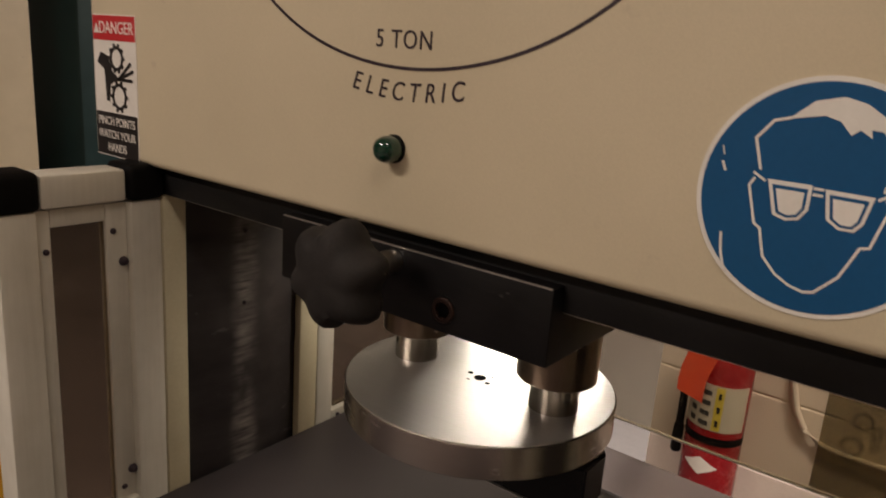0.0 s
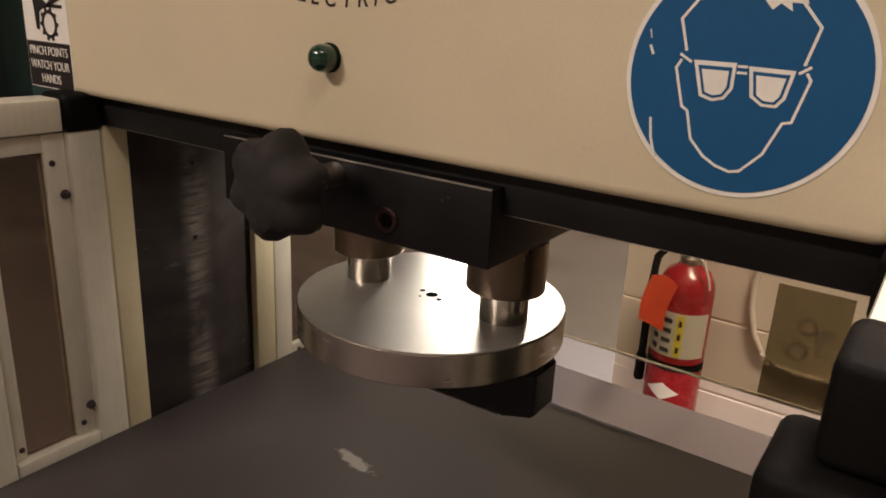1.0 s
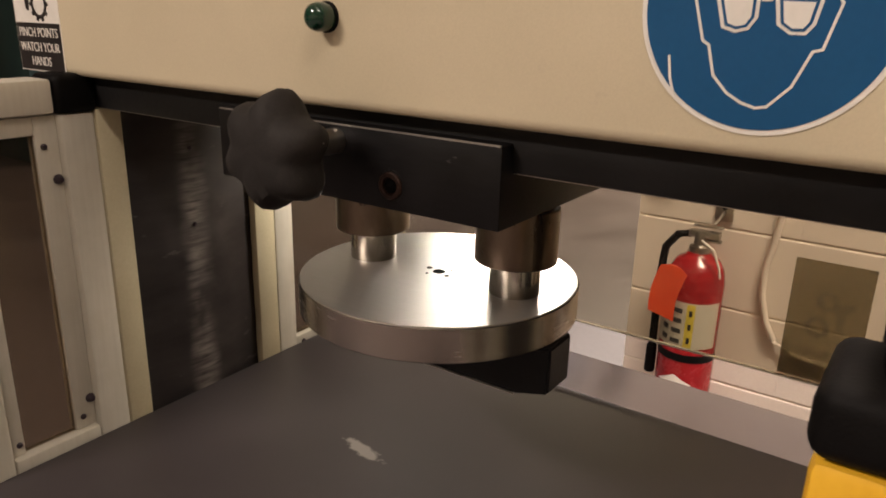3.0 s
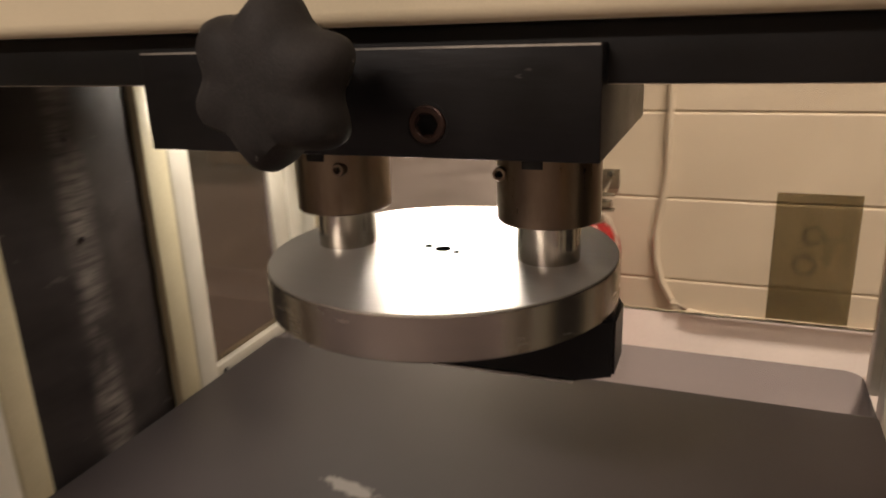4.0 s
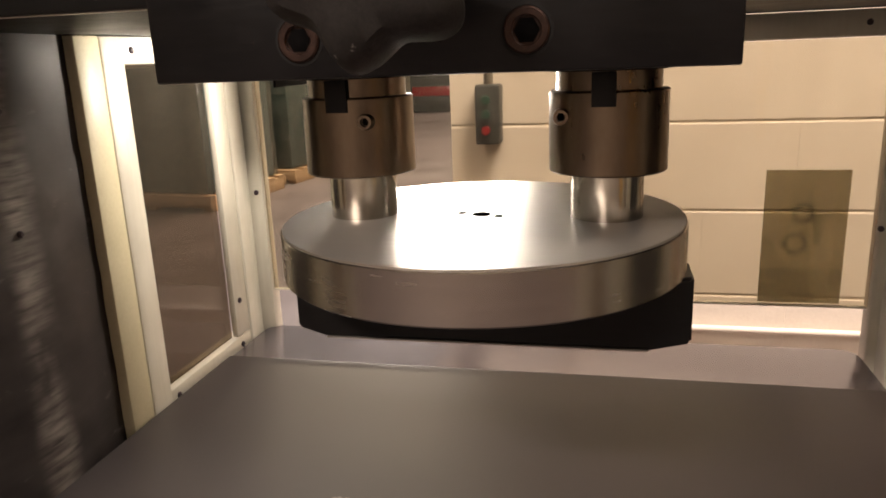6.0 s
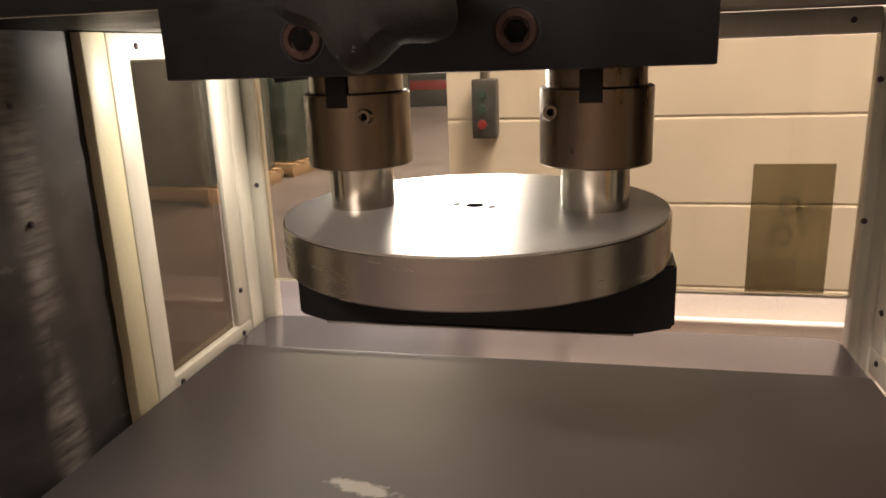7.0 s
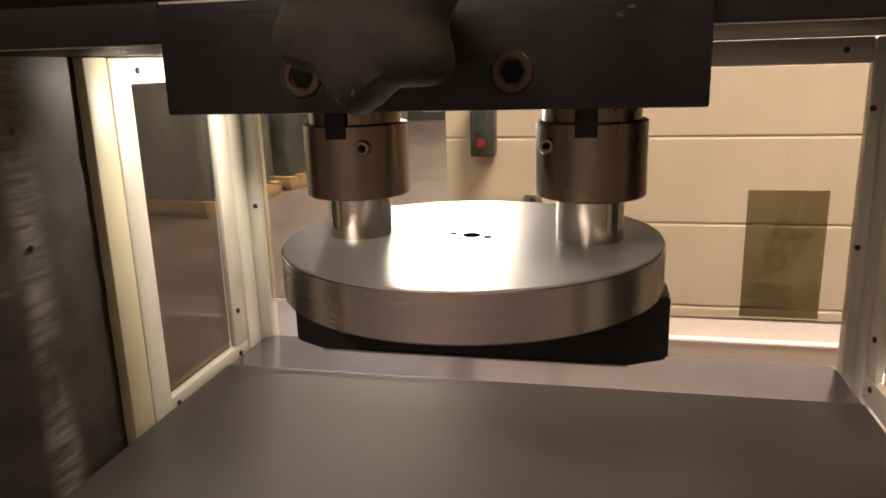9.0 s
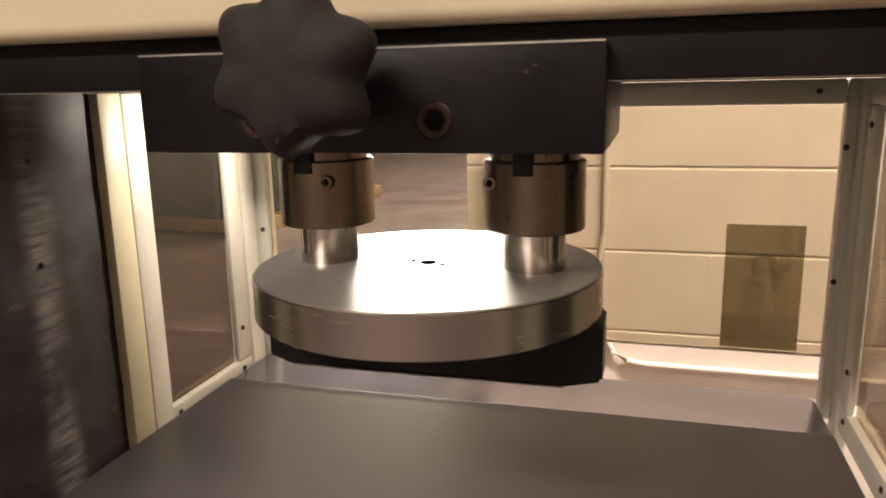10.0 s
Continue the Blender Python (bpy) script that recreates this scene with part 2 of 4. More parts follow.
def tabletop_material():
    """Dark painted press bed: satin paint with fine dust, and a scuffed bare patch."""
    m = surface("dark_press_bed", (0.034, 0.0280, 0.0295), (0.058, 0.0485, 0.051), (0.42, 0.54), scale=7, fine=900, bump=0.01, spec=0.42, lo=0.25, hi=0.75)
    nt = m.node_tree
    p = nt.nodes["Principled BSDF"]
    base = p.inputs["Base Color"].links[0].from_socket
    specks = ramp(nt, noise_tex(nt, 95, 2.0), (0, 0, 0), (1, 1, 1), 0.80, 0.84)
    mx = nt.nodes.new("ShaderNodeMix")
    mx.data_type = "RGBA"
    nt.links.new(specks, mx.inputs[0])
    nt.links.new(base, mx.inputs[6])
    mx.inputs[7].default_value = (0.35, 0.32, 0.28, 1)
    # long worn smear where parts are slid onto the bed
    tc, mp = nt.nodes.new("ShaderNodeTexCoord"), nt.nodes.new("ShaderNodeMapping")
    mp.vector_type = "TEXTURE"
    mp.inputs["Location"].default_value, mp.inputs["Rotation"].default_value, mp.inputs["Scale"].default_value = (-0.428, 0.5175, TABLE), (0, 0, radians(-12)), (0.046, 0.013, 0.05)
    nt.links.new(tc.outputs["Object"], mp.inputs["Vector"])
    ln = nt.nodes.new("ShaderNodeVectorMath")
    ln.operation = "LENGTH"
    nt.links.new(mp.outputs[0], ln.inputs[0])
    near = nt.nodes.new("ShaderNodeMapRange")
    near.inputs["From Min"].default_value, near.inputs["From Max"].default_value = 1.0, 0.0
    nt.links.new(ln.outputs["Value"], near.inputs["Value"])
    mul = nt.nodes.new("ShaderNodeMath")
    mul.operation = "MULTIPLY_ADD"
    nt.links.new(noise_tex(nt, 120, 4.0), mul.inputs[0])
    mul.inputs[1].default_value = 0.9
    nt.links.new(near.outputs[0], mul.inputs[2])
    worn = ramp(nt, mul.outputs[0], (0, 0, 0), (1, 1, 1), 0.75, 2.1)
    m2 = nt.nodes.new("ShaderNodeMix")
    m2.data_type = "RGBA"
    nt.links.new(worn, m2.inputs[0])
    nt.links.new(mx.outputs[2], m2.inputs[6])
    m2.inputs[7].default_value = (0.30, 0.275, 0.255, 1)
    nt.links.new(m2.outputs[2], p.inputs["Base Color"])
    return m


TABLE = 0.855
BED = tabletop_material()
# lamp reflection on the rear of the bed, put into a paler metal colour
BED_SHEEN = surface("bed_lightened_for_sheen", (0.20, 0.18, 0.20), (0.27, 0.245, 0.27), (0.18, 0.25), 0.65, 9, 500, 0.01, spec=0.8)


# ---- mesh helpers ----
def box(bm, x0, x1, y0, y1, z0, z1, bevel=0.0, seg=2):
    vs = [bm.verts.new((x, y, z)) for z in (z0, z1) for x, y in ((x0, y0), (x1, y0), (x1, y1), (x0, y1))]
    fs = [bm.faces.new([vs[i] for i in f]) for f in ((3, 2, 1, 0), (4, 5, 6, 7), (0, 1, 5, 4), (1, 2, 6, 5), (2, 3, 7, 6), (3, 0, 4, 7))]
    if bevel:
        bmesh.ops.bevel(bm, geom=list({e for f in fs for e in f.edges}), offset=bevel, segments=seg, affect="EDGES", profile=0.5)
    return bm


def lathe(bm, profile, centre, axis="z", steps=48, lobes=0, depth=0.0):
    """Turns a profile of (radius, height) round an axis through centre; closes both ends."""
    rings = []
    for r, h in profile:
        ring = []
        for k in range(steps):
            a = 2 * math.pi * k / steps
            rr = r * (1 + depth * math.cos(lobes * (a - 0.36))) if lobes else r
            u, v = rr * math.cos(a), rr * math.sin(a)
            off = {"z": (u, v, h), "y": (u, h, v), "x": (h, u, v)}[axis]
            ring.append(bm.verts.new([c + o for c, o in zip(centre, off)]))
        rings.append(ring)
    for a, b in zip(rings, rings[1:]):
        for k in range(steps):
            bm.faces.new((a[k], a[(k + 1) % steps], b[(k + 1) % steps], b[k]))
    bm.faces.new(rings[0][::-1])
    bm.faces.new(rings[-1])
    bmesh.ops.recalc_face_normals(bm, faces=bm.faces[:])
    return bm


def tube(bm, points, r, steps=10):
    """A round bar along points."""
    pts = [Vector(p) for p in points]
    rings = []
    for i, p in enumerate(pts):
        d = (pts[min(i + 1, len(pts) - 1)] - pts[max(i - 1, 0)]).normalized()
        u = d.orthogonal().normalized() if abs(d.x) > 0.9 else d.cross(Vector((1, 0, 0))).normalized()
        w = d.cross(u)
        rings.append([bm.verts.new(p + r * (math.cos(2 * math.pi * k / steps) * u + math.sin(2 * math.pi * k / steps) * w)) for k in range(steps)])
    for a, b in zip(rings, rings[1:]):
        for k in range(steps):
            bm.faces.new((a[k], a[(k + 1) % steps], b[(k + 1) % steps], b[k]))
    bm.faces.new(rings[0][::-1])
    bm.faces.new(rings[-1])
    bmesh.ops.recalc_face_normals(bm, faces=bm.faces[:])
    return bm


def plate(bm, outline, y0, y1):
    """A flat plate in the xz plane from an outline, between y0 and y1."""
    a, b = [bm.verts.new((x, y0, z)) for x, z in outline], [bm.verts.new((x, y1, z)) for x, z in outline]
    bm.faces.new(a)
    bm.faces.new(b[::-1])
    for k in range(len(a)):
        j = (k + 1) % len(a)
        bm.faces.new((a[k], b[k], b[j], a[j]))
    bmesh.ops.recalc_face_normals(bm, faces=bm.faces[:])
    return bm


def stroke(bm, pts, width, y0, y1, closed=False):
    """A flat line of one width along points (x, z)."""
    n = len(pts)
    for k in range(n if closed else n - 1):
        (x0, z0), (x1, z1) = pts[k], pts[(k + 1) % n]
        length = math.hypot(x1 - x0, z1 - z0) or 1e-6
        dx, dz = (x1 - x0) / length * width / 2, (z1 - z0) / length * width / 2
        e = 0.6
        plate(bm, [(x0 - dz - dx * e, z0 + dx - dz * e), (x0 + dz - dx * e, z0 - dx - dz * e), (x1 + dz + dx * e, z1 - dx + dz * e), (x1 - dz + dx * e, z1 + dx + dz * e)], y0 + k * 1e-6, y1)
    return bm


def part(name, bm, material, parent=None, label="", smooth=True):
    for f in bm.faces:
        # broad flat faces stay flat between their rounded edges
        near = sorted(g.calc_area() for e in f.edges for g in e.link_faces if g is not f)
        f.smooth = smooth and (not near or f.calc_area() < 5 * near[len(near) // 2])
    me = bpy.data.meshes.new(name)
    bm.to_mesh(me)
    bm.free()
    if smooth:
        me.set_sharp_from_angle(angle=radians(35))
    me.materials.append(material)
    ob = new(name, me)
    ob.parent = parent
    return tagged(ob, label)


def thing(name, at, label, category, group="", kind=""):
    ob = new(name)
    ob.empty_display_size = 0.05
    ob.location = (0, 0, 0)
    return tagged(ob, label, category, group, kind)


def B():
    return bmesh.new()


def letters(body, size, x, z, y, depth=0.0004, shear=0.0, spacing=1.0, squash=1.0, turn=0.0, align="CENTER"):
    """The built-in font's letters as a bmesh on a wall that faces -y."""
    cu = bpy.data.curves.new("letters", "FONT")
    cu.body, cu.size, cu.extrude, cu.shear, cu.space_character, cu.align_x, cu.align_y = body, size, depth, shear, spacing, align, "CENTER"
    ob = bpy.data.objects.new("letters", cu)
    scene.collection.objects.link(ob)
    bpy.context.view_layer.update()
    me = bpy.data.meshes.new_from_object(ob.evaluated_get(bpy.context.evaluated_depsgraph_get()))
    bm = bmesh.new()
    bm.from_mesh(me)
    bpy.data.objects.remove(ob)
    bm.transform(pose(x, y, z, 0, turn, 0) @ pose(0, 0, 0, 90) @ Matrix.Diagonal((squash, 1, 1, 1)))
    return bm


def join(bms):
    out = bmesh.new()
    for bm in bms:
        me = bpy.data.meshes.new("joined")
        bm.to_mesh(me)
        bm.free()
        out.from_mesh(me)
    return out


# ---- room ----
def structure(name, bm, material, label, category):
    return tagged(part(name, bm, material, None, label), category=category, kind="structure")


WALL_Y, WALL_X = 1.90, -0.645
structure("floor", box(B(), -9, 4, -5, 24, -0.1, 0), FLOOR, "brown sealed concrete workshop floor, worn", "floor")
structure("ceiling", box(B(), -9, 4, -5, 24, 3.4, 3.5), CEIL, "pale painted workshop ceiling", "ceiling")
structure("wall_west", box(B(), -9.1, -9, -5, 24, 0, 3.4), PLASTER, "dull painted workshop wall", "wall")
structure("wall_east", box(B(), 4, 4.1, -5, 24, 0, 3.4), PLASTER, "dull painted workshop wall", "wall")
structure("wall_south", box(B(), -9, 4, -5.1, -5, 0, 3.4), PLASTER, "dull painted workshop wall", "wall")
structure("wall_far", box(B(), -9, 4, 24, 24.1, 0, 3.4), PLASTER, "dull painted workshop wall", "wall")
block_wall = structure("wall_north", box(B(), WALL_X + 0.004, 4, WALL_Y + 0.0025, WALL_Y + 0.2, 0, 3.4), MORTAR, "cream painted concrete block wall", "wall")


def unseen_ceiling_light(x, y, watts):
    top = thing("unseen_ceiling_light", (x, y, 3.4), "long ceiling light added out of view, in a white frame", "light", "ceiling lights")
    part("frame", box(B(), x - 0.65, x + 0.65, y - 0.2, y + 0.2, 3.35, 3.40, 0.01), ALU, top)
    part("diffuser", box(B(), x - 0.6, x + 0.6, y - 0.15, y + 0.15, 3.335, 3.349, 0.003), CEILTUBE, top)
    lamp = bpy.data.lights.new("unseen_ceiling_lamp", "AREA")
    lamp.shape, lamp.size, lamp.size_y, lamp.energy, lamp.color = "RECTANGLE", 1.2, 0.3, watts, WARM
    ob = new("unseen_ceiling_lamp", lamp)
    ob.location = (x, y, 3.32)


for lx, ly, lw in UNSEEN_LAMPS:
    unseen_ceiling_light(lx, ly, lw)

# ---- the press: bed, guard, cover ----
LX, RX = -0.666, 0.010      # inner faces of the side guards
BY = 0.858                  # inner face of the back guard

bed = thing("press_bed", (0, 0, 0), "dark painted steel press bed with rounded corners", "machine bed")
def rounded(x0, x1, y0, y1, r, inset=0.0):
    """The outline of a rounded rectangle, anticlockwise."""
    pts = []
    for cx, cy, a0 in ((x1 - r, y1 - r, 0), (x0 + r, y1 - r, 90), (x0 + r, y0 + r, 180), (x1 - r, y0 + r, 270)):
        pts += [(cx + (r - inset) * math.cos(radians(a0 + k * 15)), cy + (r - inset) * math.sin(radians(a0 + k * 15))) for k in range(7)]
    return pts


def slab(outline_at, levels):
    """A plate with a softened upper edge; levels are (inset, height)."""
    bm = B()
    rings = [[bm.verts.new((x, y, z)) for x, y in outline_at(inset)] for inset, z in levels]
    for a, b in zip(rings, rings[1:]):
        for k in range(len(a)):
            bm.faces.new((a[k], a[(k + 1) % len(a)], b[(k + 1) % len(a)], b[k]))
    bm.faces.new(rings[0][::-1])
    bm.faces.new(rings[-1])
    return bm


part("bed_plate", slab(lambda i: rounded(-0.6640, -0.0045, 0.10, 0.8690, 0.020, i), ((0.0, TABLE - 0.05), (0.0, TABLE - 0.0045), (0.001, TABLE - 0.0025), (0.003, TABLE - 0.0015))), BED_SHEEN, bed, "bed, its rear strip lightened for reflected lamp light")
# added layer, so that the lightened rear strip ends in a straight edge
part("bed_front_layer", slab(lambda i: rounded(-0.6635, -0.0050, 0.101, 0.7670, 0.004, i), ((0.0, TABLE - 0.0015), (0.0, TABLE - 0.0005), (0.0006, TABLE))), BED, bed, "thin dark worn layer added to bound the bed's bright rear strip")
part("base_cabinet", box(B(), -0.64, -0.03, 0.14, 0.84, 0.0, TABLE - 0.05, 0.01), BEIGE, bed, "beige painted steel base")


def screw(x, y, z, axis, parent, r=0.0045):
    """A small dark pan-head screw on a frame; axis is the way it faces."""
    d = {"+x": "x", "-x": "x", "-y": "y"}[axis]
    s = -1 if axis[0] == "-" else 1
    part("screw", lathe(B(), [(r, -0.001 * s), (r, 0.0012 * s), (r * 0.6, 0.0022 * s)], (x, y, z), d, 12), INK, parent, "small dark screw")


def side_guard(x, out, name):
    """One side of the guard; x is its inner face and out the way out of the machine."""
    g = thing(name, (x, 0.5, 0), "aluminium side guard frame with clear plastic windows and black sheet", "machine guard", "side guards")
    X = lambda a, b: (min(x + out * a, x + out * b), max(x + out * a, x + out * b))
    ax = "+x" if out < 0 else "-x"
    top = 1.190
    for y0, y1 in ((0.253, 0.288), (0.376, 0.409)):
        part("post", box(B(), *X(0.0, 0.035), y0, y1, 0.0, 1.19, 0.003), ALU, g)
        part("corner_cap", box(B(), *X(-0.004, 0.040), y0 - 0.003, y1 + 0.003, 1.19, 1.226, 0.006, 3), PLASTIC, g, "black plastic corner piece")
    part("top_rail", box(B(), *X(0.0, 0.035), 0.292, 0.372, 1.191, 1.222, 0.003), ALU, g)
    part("bottom_rail", box(B(), *X(0.0, 0.020), 0.289, 0.375, 0.835, 0.866, 0.002), ALU, g)
    part("window_strip", box(B(), *X(0.008, 0.022), 0.2885, 0.302, 0.866, 1.189, 0.001), ALU, g)
    part("window_strip", box(B(), *X(0.008, 0.022), 0.354, 0.3755, 0.866, 1.189, 0.001), ALU, g)
    part("window_strip", box(B(), *X(0.008, 0.022), 0.302, 0.354, 1.172, 1.189, 0.001), ALU, g)
    part("window", box(B(), *X(0.012, 0.016), 0.302, 0.354, 0.866, 1.172), SIDE_POLY, g, "tinted plastic window, lightly scratched")
    for y, z in ((0.297, 1.150), (0.361, 1.161), (0.297, 0.878), (0.362, 0.879)):
        screw(x + out * 0.008, y, z, ax, g, 0.003)
    for y, z in ((0.3705, 1.129), (0.3715, 0.897)):
        part("latch_bolt", lathe(B(), [(0.0052, 0.012 * out), (0.0052, 0.001 * out), (0.0042, -0.003 * out), (0.0022, -0.006 * out)], (x + out * 0.008, y, z), "x", 16), INK, g, "black latch bolt")
    # machine side: cream edges with the black sheet between
    part("edge_strip", box(B(), *X(0.0, 0.02), 0.4105, 0.437, 0.83, 1.193, 0.002), CREAM, g, "cream enamelled edge strip")
    part("edge_strip", box(B(), *X(0.0, 0.02), 0.598, 0.6285, 0.83, 1.193, 0.002), CREAM, g, "cream enamelled edge strip")
    bm = B()
    rows = []
    for i in range(25):
        y = 0.437 + 0.161 * i / 24
        rows.append([bm.verts.new((x + out * (0.010 - 0.009 * math.sin(math.pi * i / 24) + 0.0012 * noise.noise(Vector((y * 40, k * 0.35, x)))), y, 0.83 + 0.363 * k / 40)) for k in range(41)])
    for a, b in zip(rows, rows[1:]):
        for k in range(40):
            bm.faces.new((a[k], b[k], b[k + 1], a[k + 1]))
    geom = bmesh.ops.extrude_face_region(bm, geom=bm.faces[:])
    bmesh.ops.translate(bm, vec=(out * 0.008, 0, 0), verts=[v for v in geom["geom"] if isinstance(v, bmesh.types.BMVert)])
    bmesh.ops.recalc_face_normals(bm, faces=bm.faces[:])
    part("black_sheet", bm, SHEET, g, "shiny creased black sheet")
    for y, z in ((0.513, 1.141), (0.512, 1.055)):
        screw(x + out * 0.001, y, z, ax, g, 0.0026)
    # rear window
    part("post", box(B(), *X(0.0, 0.03), 0.6295, 0.6595, 0.0, 1.193, 0.003), ALU, g)
    part("bottom_rail", box(B(), *X(0.002, 0.022), 0.660, BY - 0.031, 0.835, 0.863, 0.002), ALU, g)
    part("top_rail", box(B(), *X(0.002, 0.022), 0.660, BY - 0.031, 1.169, 1.193, 0.002), ALU, g)
    part("stile", box(B(), *X(0.002, 0.0095), 0.797, BY - 0.031, 0.8635, 1.1685, 0.002), ALU, g)
    part("window", box(B(), *X(0.010, 0.014), 0.660, 0.797, 0.8635, 1.1685), SIDE_POLY, g, "tinted plastic window, lightly scratched")
    for y, z in ((0.672, 0.853), (0.672, 1.181), (0.805, 0.853), (0.810, 1.150), (0.808, 0.905)):
        screw(x + out * 0.002, y, z, ax, g, 0.0032)
    part("corner_post", box(B(), *X(0.0, 0.012), BY - 0.030, BY + 0.0, 0.0, 1.193, 0.003), ALU, g)
    return g


side_guard(LX, -1, "side_guard")
side_guard(RX, 1, "side_guard")

back = thing("back_guard", (0, BY, 0), "aluminium back guard frame with one clear plastic panel", "machine guard")
part("stile", box(B(), LX - 0.012, LX + 0.015, BY + 0.0015, BY + 0.022, 0.83, 1.193, 0.003), ALU, back)
part("stile", box(B(), RX - 0.009, RX + 0.03, BY + 0.0015, BY + 0.022, 0.83, 1.193, 0.003), ALU, back)
part("top_rail", box(B(), LX + 0.016, RX - 0.010, BY + 0.0015, BY + 0.022, 1.168, 1.193, 0.003), ALU, back)
part("panel", box(B(), LX + 0.0155, RX - 0.0095, BY + 0.006, BY + 0.010, 0.902, 1.1675), POLY, back, "clear plastic panel that ends above the bed")
# gleam of the panel's lower edge, drawn as an opaque pale strip
part("panel_edge", box(B(), LX + 0.016, RX - 0.010, BY + 0.0055, BY + 0.0105, 0.9000, 0.9019), PANEL_EDGE, back, "pale strip painted as the clear panel's bright lower edge")
for sx, sz in ((-0.026, 1.181), (0.003, 1.125), (0.003, 0.985), (-0.35, 1.181), (-0.659, 1.150), (-0.659, 1.02)):
    screw(sx, BY + 0.0015, sz, "-y", back, 0.003)

# sticker on the outside of the back panel, seen from its back
bst = thing("sticker", (0, 0, 0), "danger sticker on clear panel, faintly visible from behind", "sticker")
SY = BY + 0.0105
part("backing", box(B(), -0.104, -0.025, SY, SY + 0.0004, 0.903, 1.042), STICKBACK, bst)
part("print_band", box(B(), -0.103, -0.026, SY + 0.0008, SY + 0.001, 0.904, 0.940), STICKDARK, bst, "darker printed band")
bm = B()
for gx, gz, gr in ((-0.066, 0.998, 0.009), (-0.072, 0.966, 0.010)):
    ring = [(gx + gr * math.cos(a), gz + gr * math.sin(a)) for a in np.linspace(0, 2 * math.pi, 20, endpoint=False)]
    stroke(bm, ring, 0.004, SY + 0.0008, SY + 0.001, True)
plate(bm, [(-0.058, 0.996), (-0.040, 1.000), (-0.034, 0.994), (-0.045, 0.990), (-0.048, 0.965), (-0.054, 0.966)], SY + 0.0008, SY + 0.001)
part("print_mark", bm, STICKDARK, bst, "faint printed gears")

# black beam with the beige cover above it
beam = thing("beige_press", (0, 0, 0), "beige press with rounded cover over a black beam", "press")
part("beam", box(B(), -0.700, 0.030, 0.411, 0.866, 1.1935, 1.222, 0.002), BEAM, beam, "black steel beam")
# highlight on the lower front edge, drawn as a pale strip
part("edge_highlight", box(B(), -0.664, 0.008, 0.4128, 0.4146, 1.1931, 1.1940), EDGE_GLINT, beam, "pale strip painted as the highlight under the beam's edge")
bm = box(B(), -0.766, 0.0095, 0.395, 0.86, 1.2225, 1.95)
bmesh.ops.bevel(bm, geom=[e for e in bm.edges], offset=0.008, segments=4, affect="EDGES", profile=0.5)
part("cover", bm, BEIGE, beam, "beige enamelled cover")

# lettering and emblem on the cover
FY = 0.395
bm = B()
EX, EA, EB = -0.338, 0.205, 0.150
ell = [(EX + EA * math.sin(a), 1.339 + EB - EB * math.cos(a)) for a in np.linspace(-math.pi, math.pi, 161)]
stroke(bm, ell, 0.0022, FY - 0.0005, FY + 0.0005)
part("emblem_ring", bm, INK, beam, "dark purple oval line", smooth=False)
part("print", letters("5 TON", 0.0175, -0.343, 1.3575, FY - 0.0002, 0.0003, 0, 1.12, 0.92), INK, beam, "dark printed capitals", smooth=False)
chars = []
for i, ch in enumerate("ELECTRIC"):
    u = (-0.0480, -0.0350, -0.0225, -0.0085, 0.0065, 0.0205, 0.0315, 0.0435)[i]
    chars.append(letters(ch, 0.0185, EX + u, 1.3225 + 0.0052 * (u / 0.05) ** 2, FY - 0.0002, 0.0003, 0.18, 1, 0.88, -u * 190))
part("print", join(chars), INK, beam, "dark printed capitals", smooth=False)

# green lamp
pilot = thing("pilot_lamp", (0, 0, 0), "dark green domed pilot lamp on the beige cover", "pilot lamp")
part("lens", lathe(B(), [(0.0085, -0.001), (0.0095, -0.004), (0.0095, -0.010), (0.0083, -0.0140), (0.0052, -0.0168), (0.0015, -0.0178)], (-0.346, FY, 1.283), "y", 32), GREEN, pilot, "glossy green lens")
part("bezel", lathe(B(), [(0.0102, -0.0002), (0.0102, -0.0020), (0.0092, -0.0025)], (-0.346, FY, 1.283), "y", 32), PLASTIC, pilot)

# danger sticker
ds = thing("danger_sticker", (0, 0, 0), "red, white and black danger pinch points sticker", "sticker")
part("backing", box(B(), -0.7585, -0.6795, FY - 0.0006, FY + 0.0002, 1.2245, 1.3645), LABELW, ds)
part("red_band", box(B(), -0.7575, -0.6805, FY - 0.0010, FY - 0.0006, 1.340, 1.3635), LABELR, ds)
part("black_band", box(B(), -0.7575, -0.6805, FY - 0.0010, FY - 0.0006, 1.2255, 1.2690), LABELB, ds)
part("print", letters("DANGER", 0.0165, -0.714, 1.3515, FY - 0.0012, 0.0002, 0, 1.0, 0.95), LABELW, ds, "white capitals", smooth=False)
part("print", plate(B(), [(-0.7555, 1.3465), (-0.7455, 1.3465), (-0.7505, 1.3565)], FY - 0.0013, FY - 0.001), LABELW, ds, "white triangle", smooth=False)
for txt, tz in (("PINCH POINTS", 1.2600), ("WATCH YOUR", 1.2465), ("HAN" + "DS", 1.2335)):
    part("print", letters(txt, 0.0120, -0.719, tz, FY - 0.0012, 0.0002, 0, 1.0, 0.86), LABELW, ds, "white capitals", smooth=False)
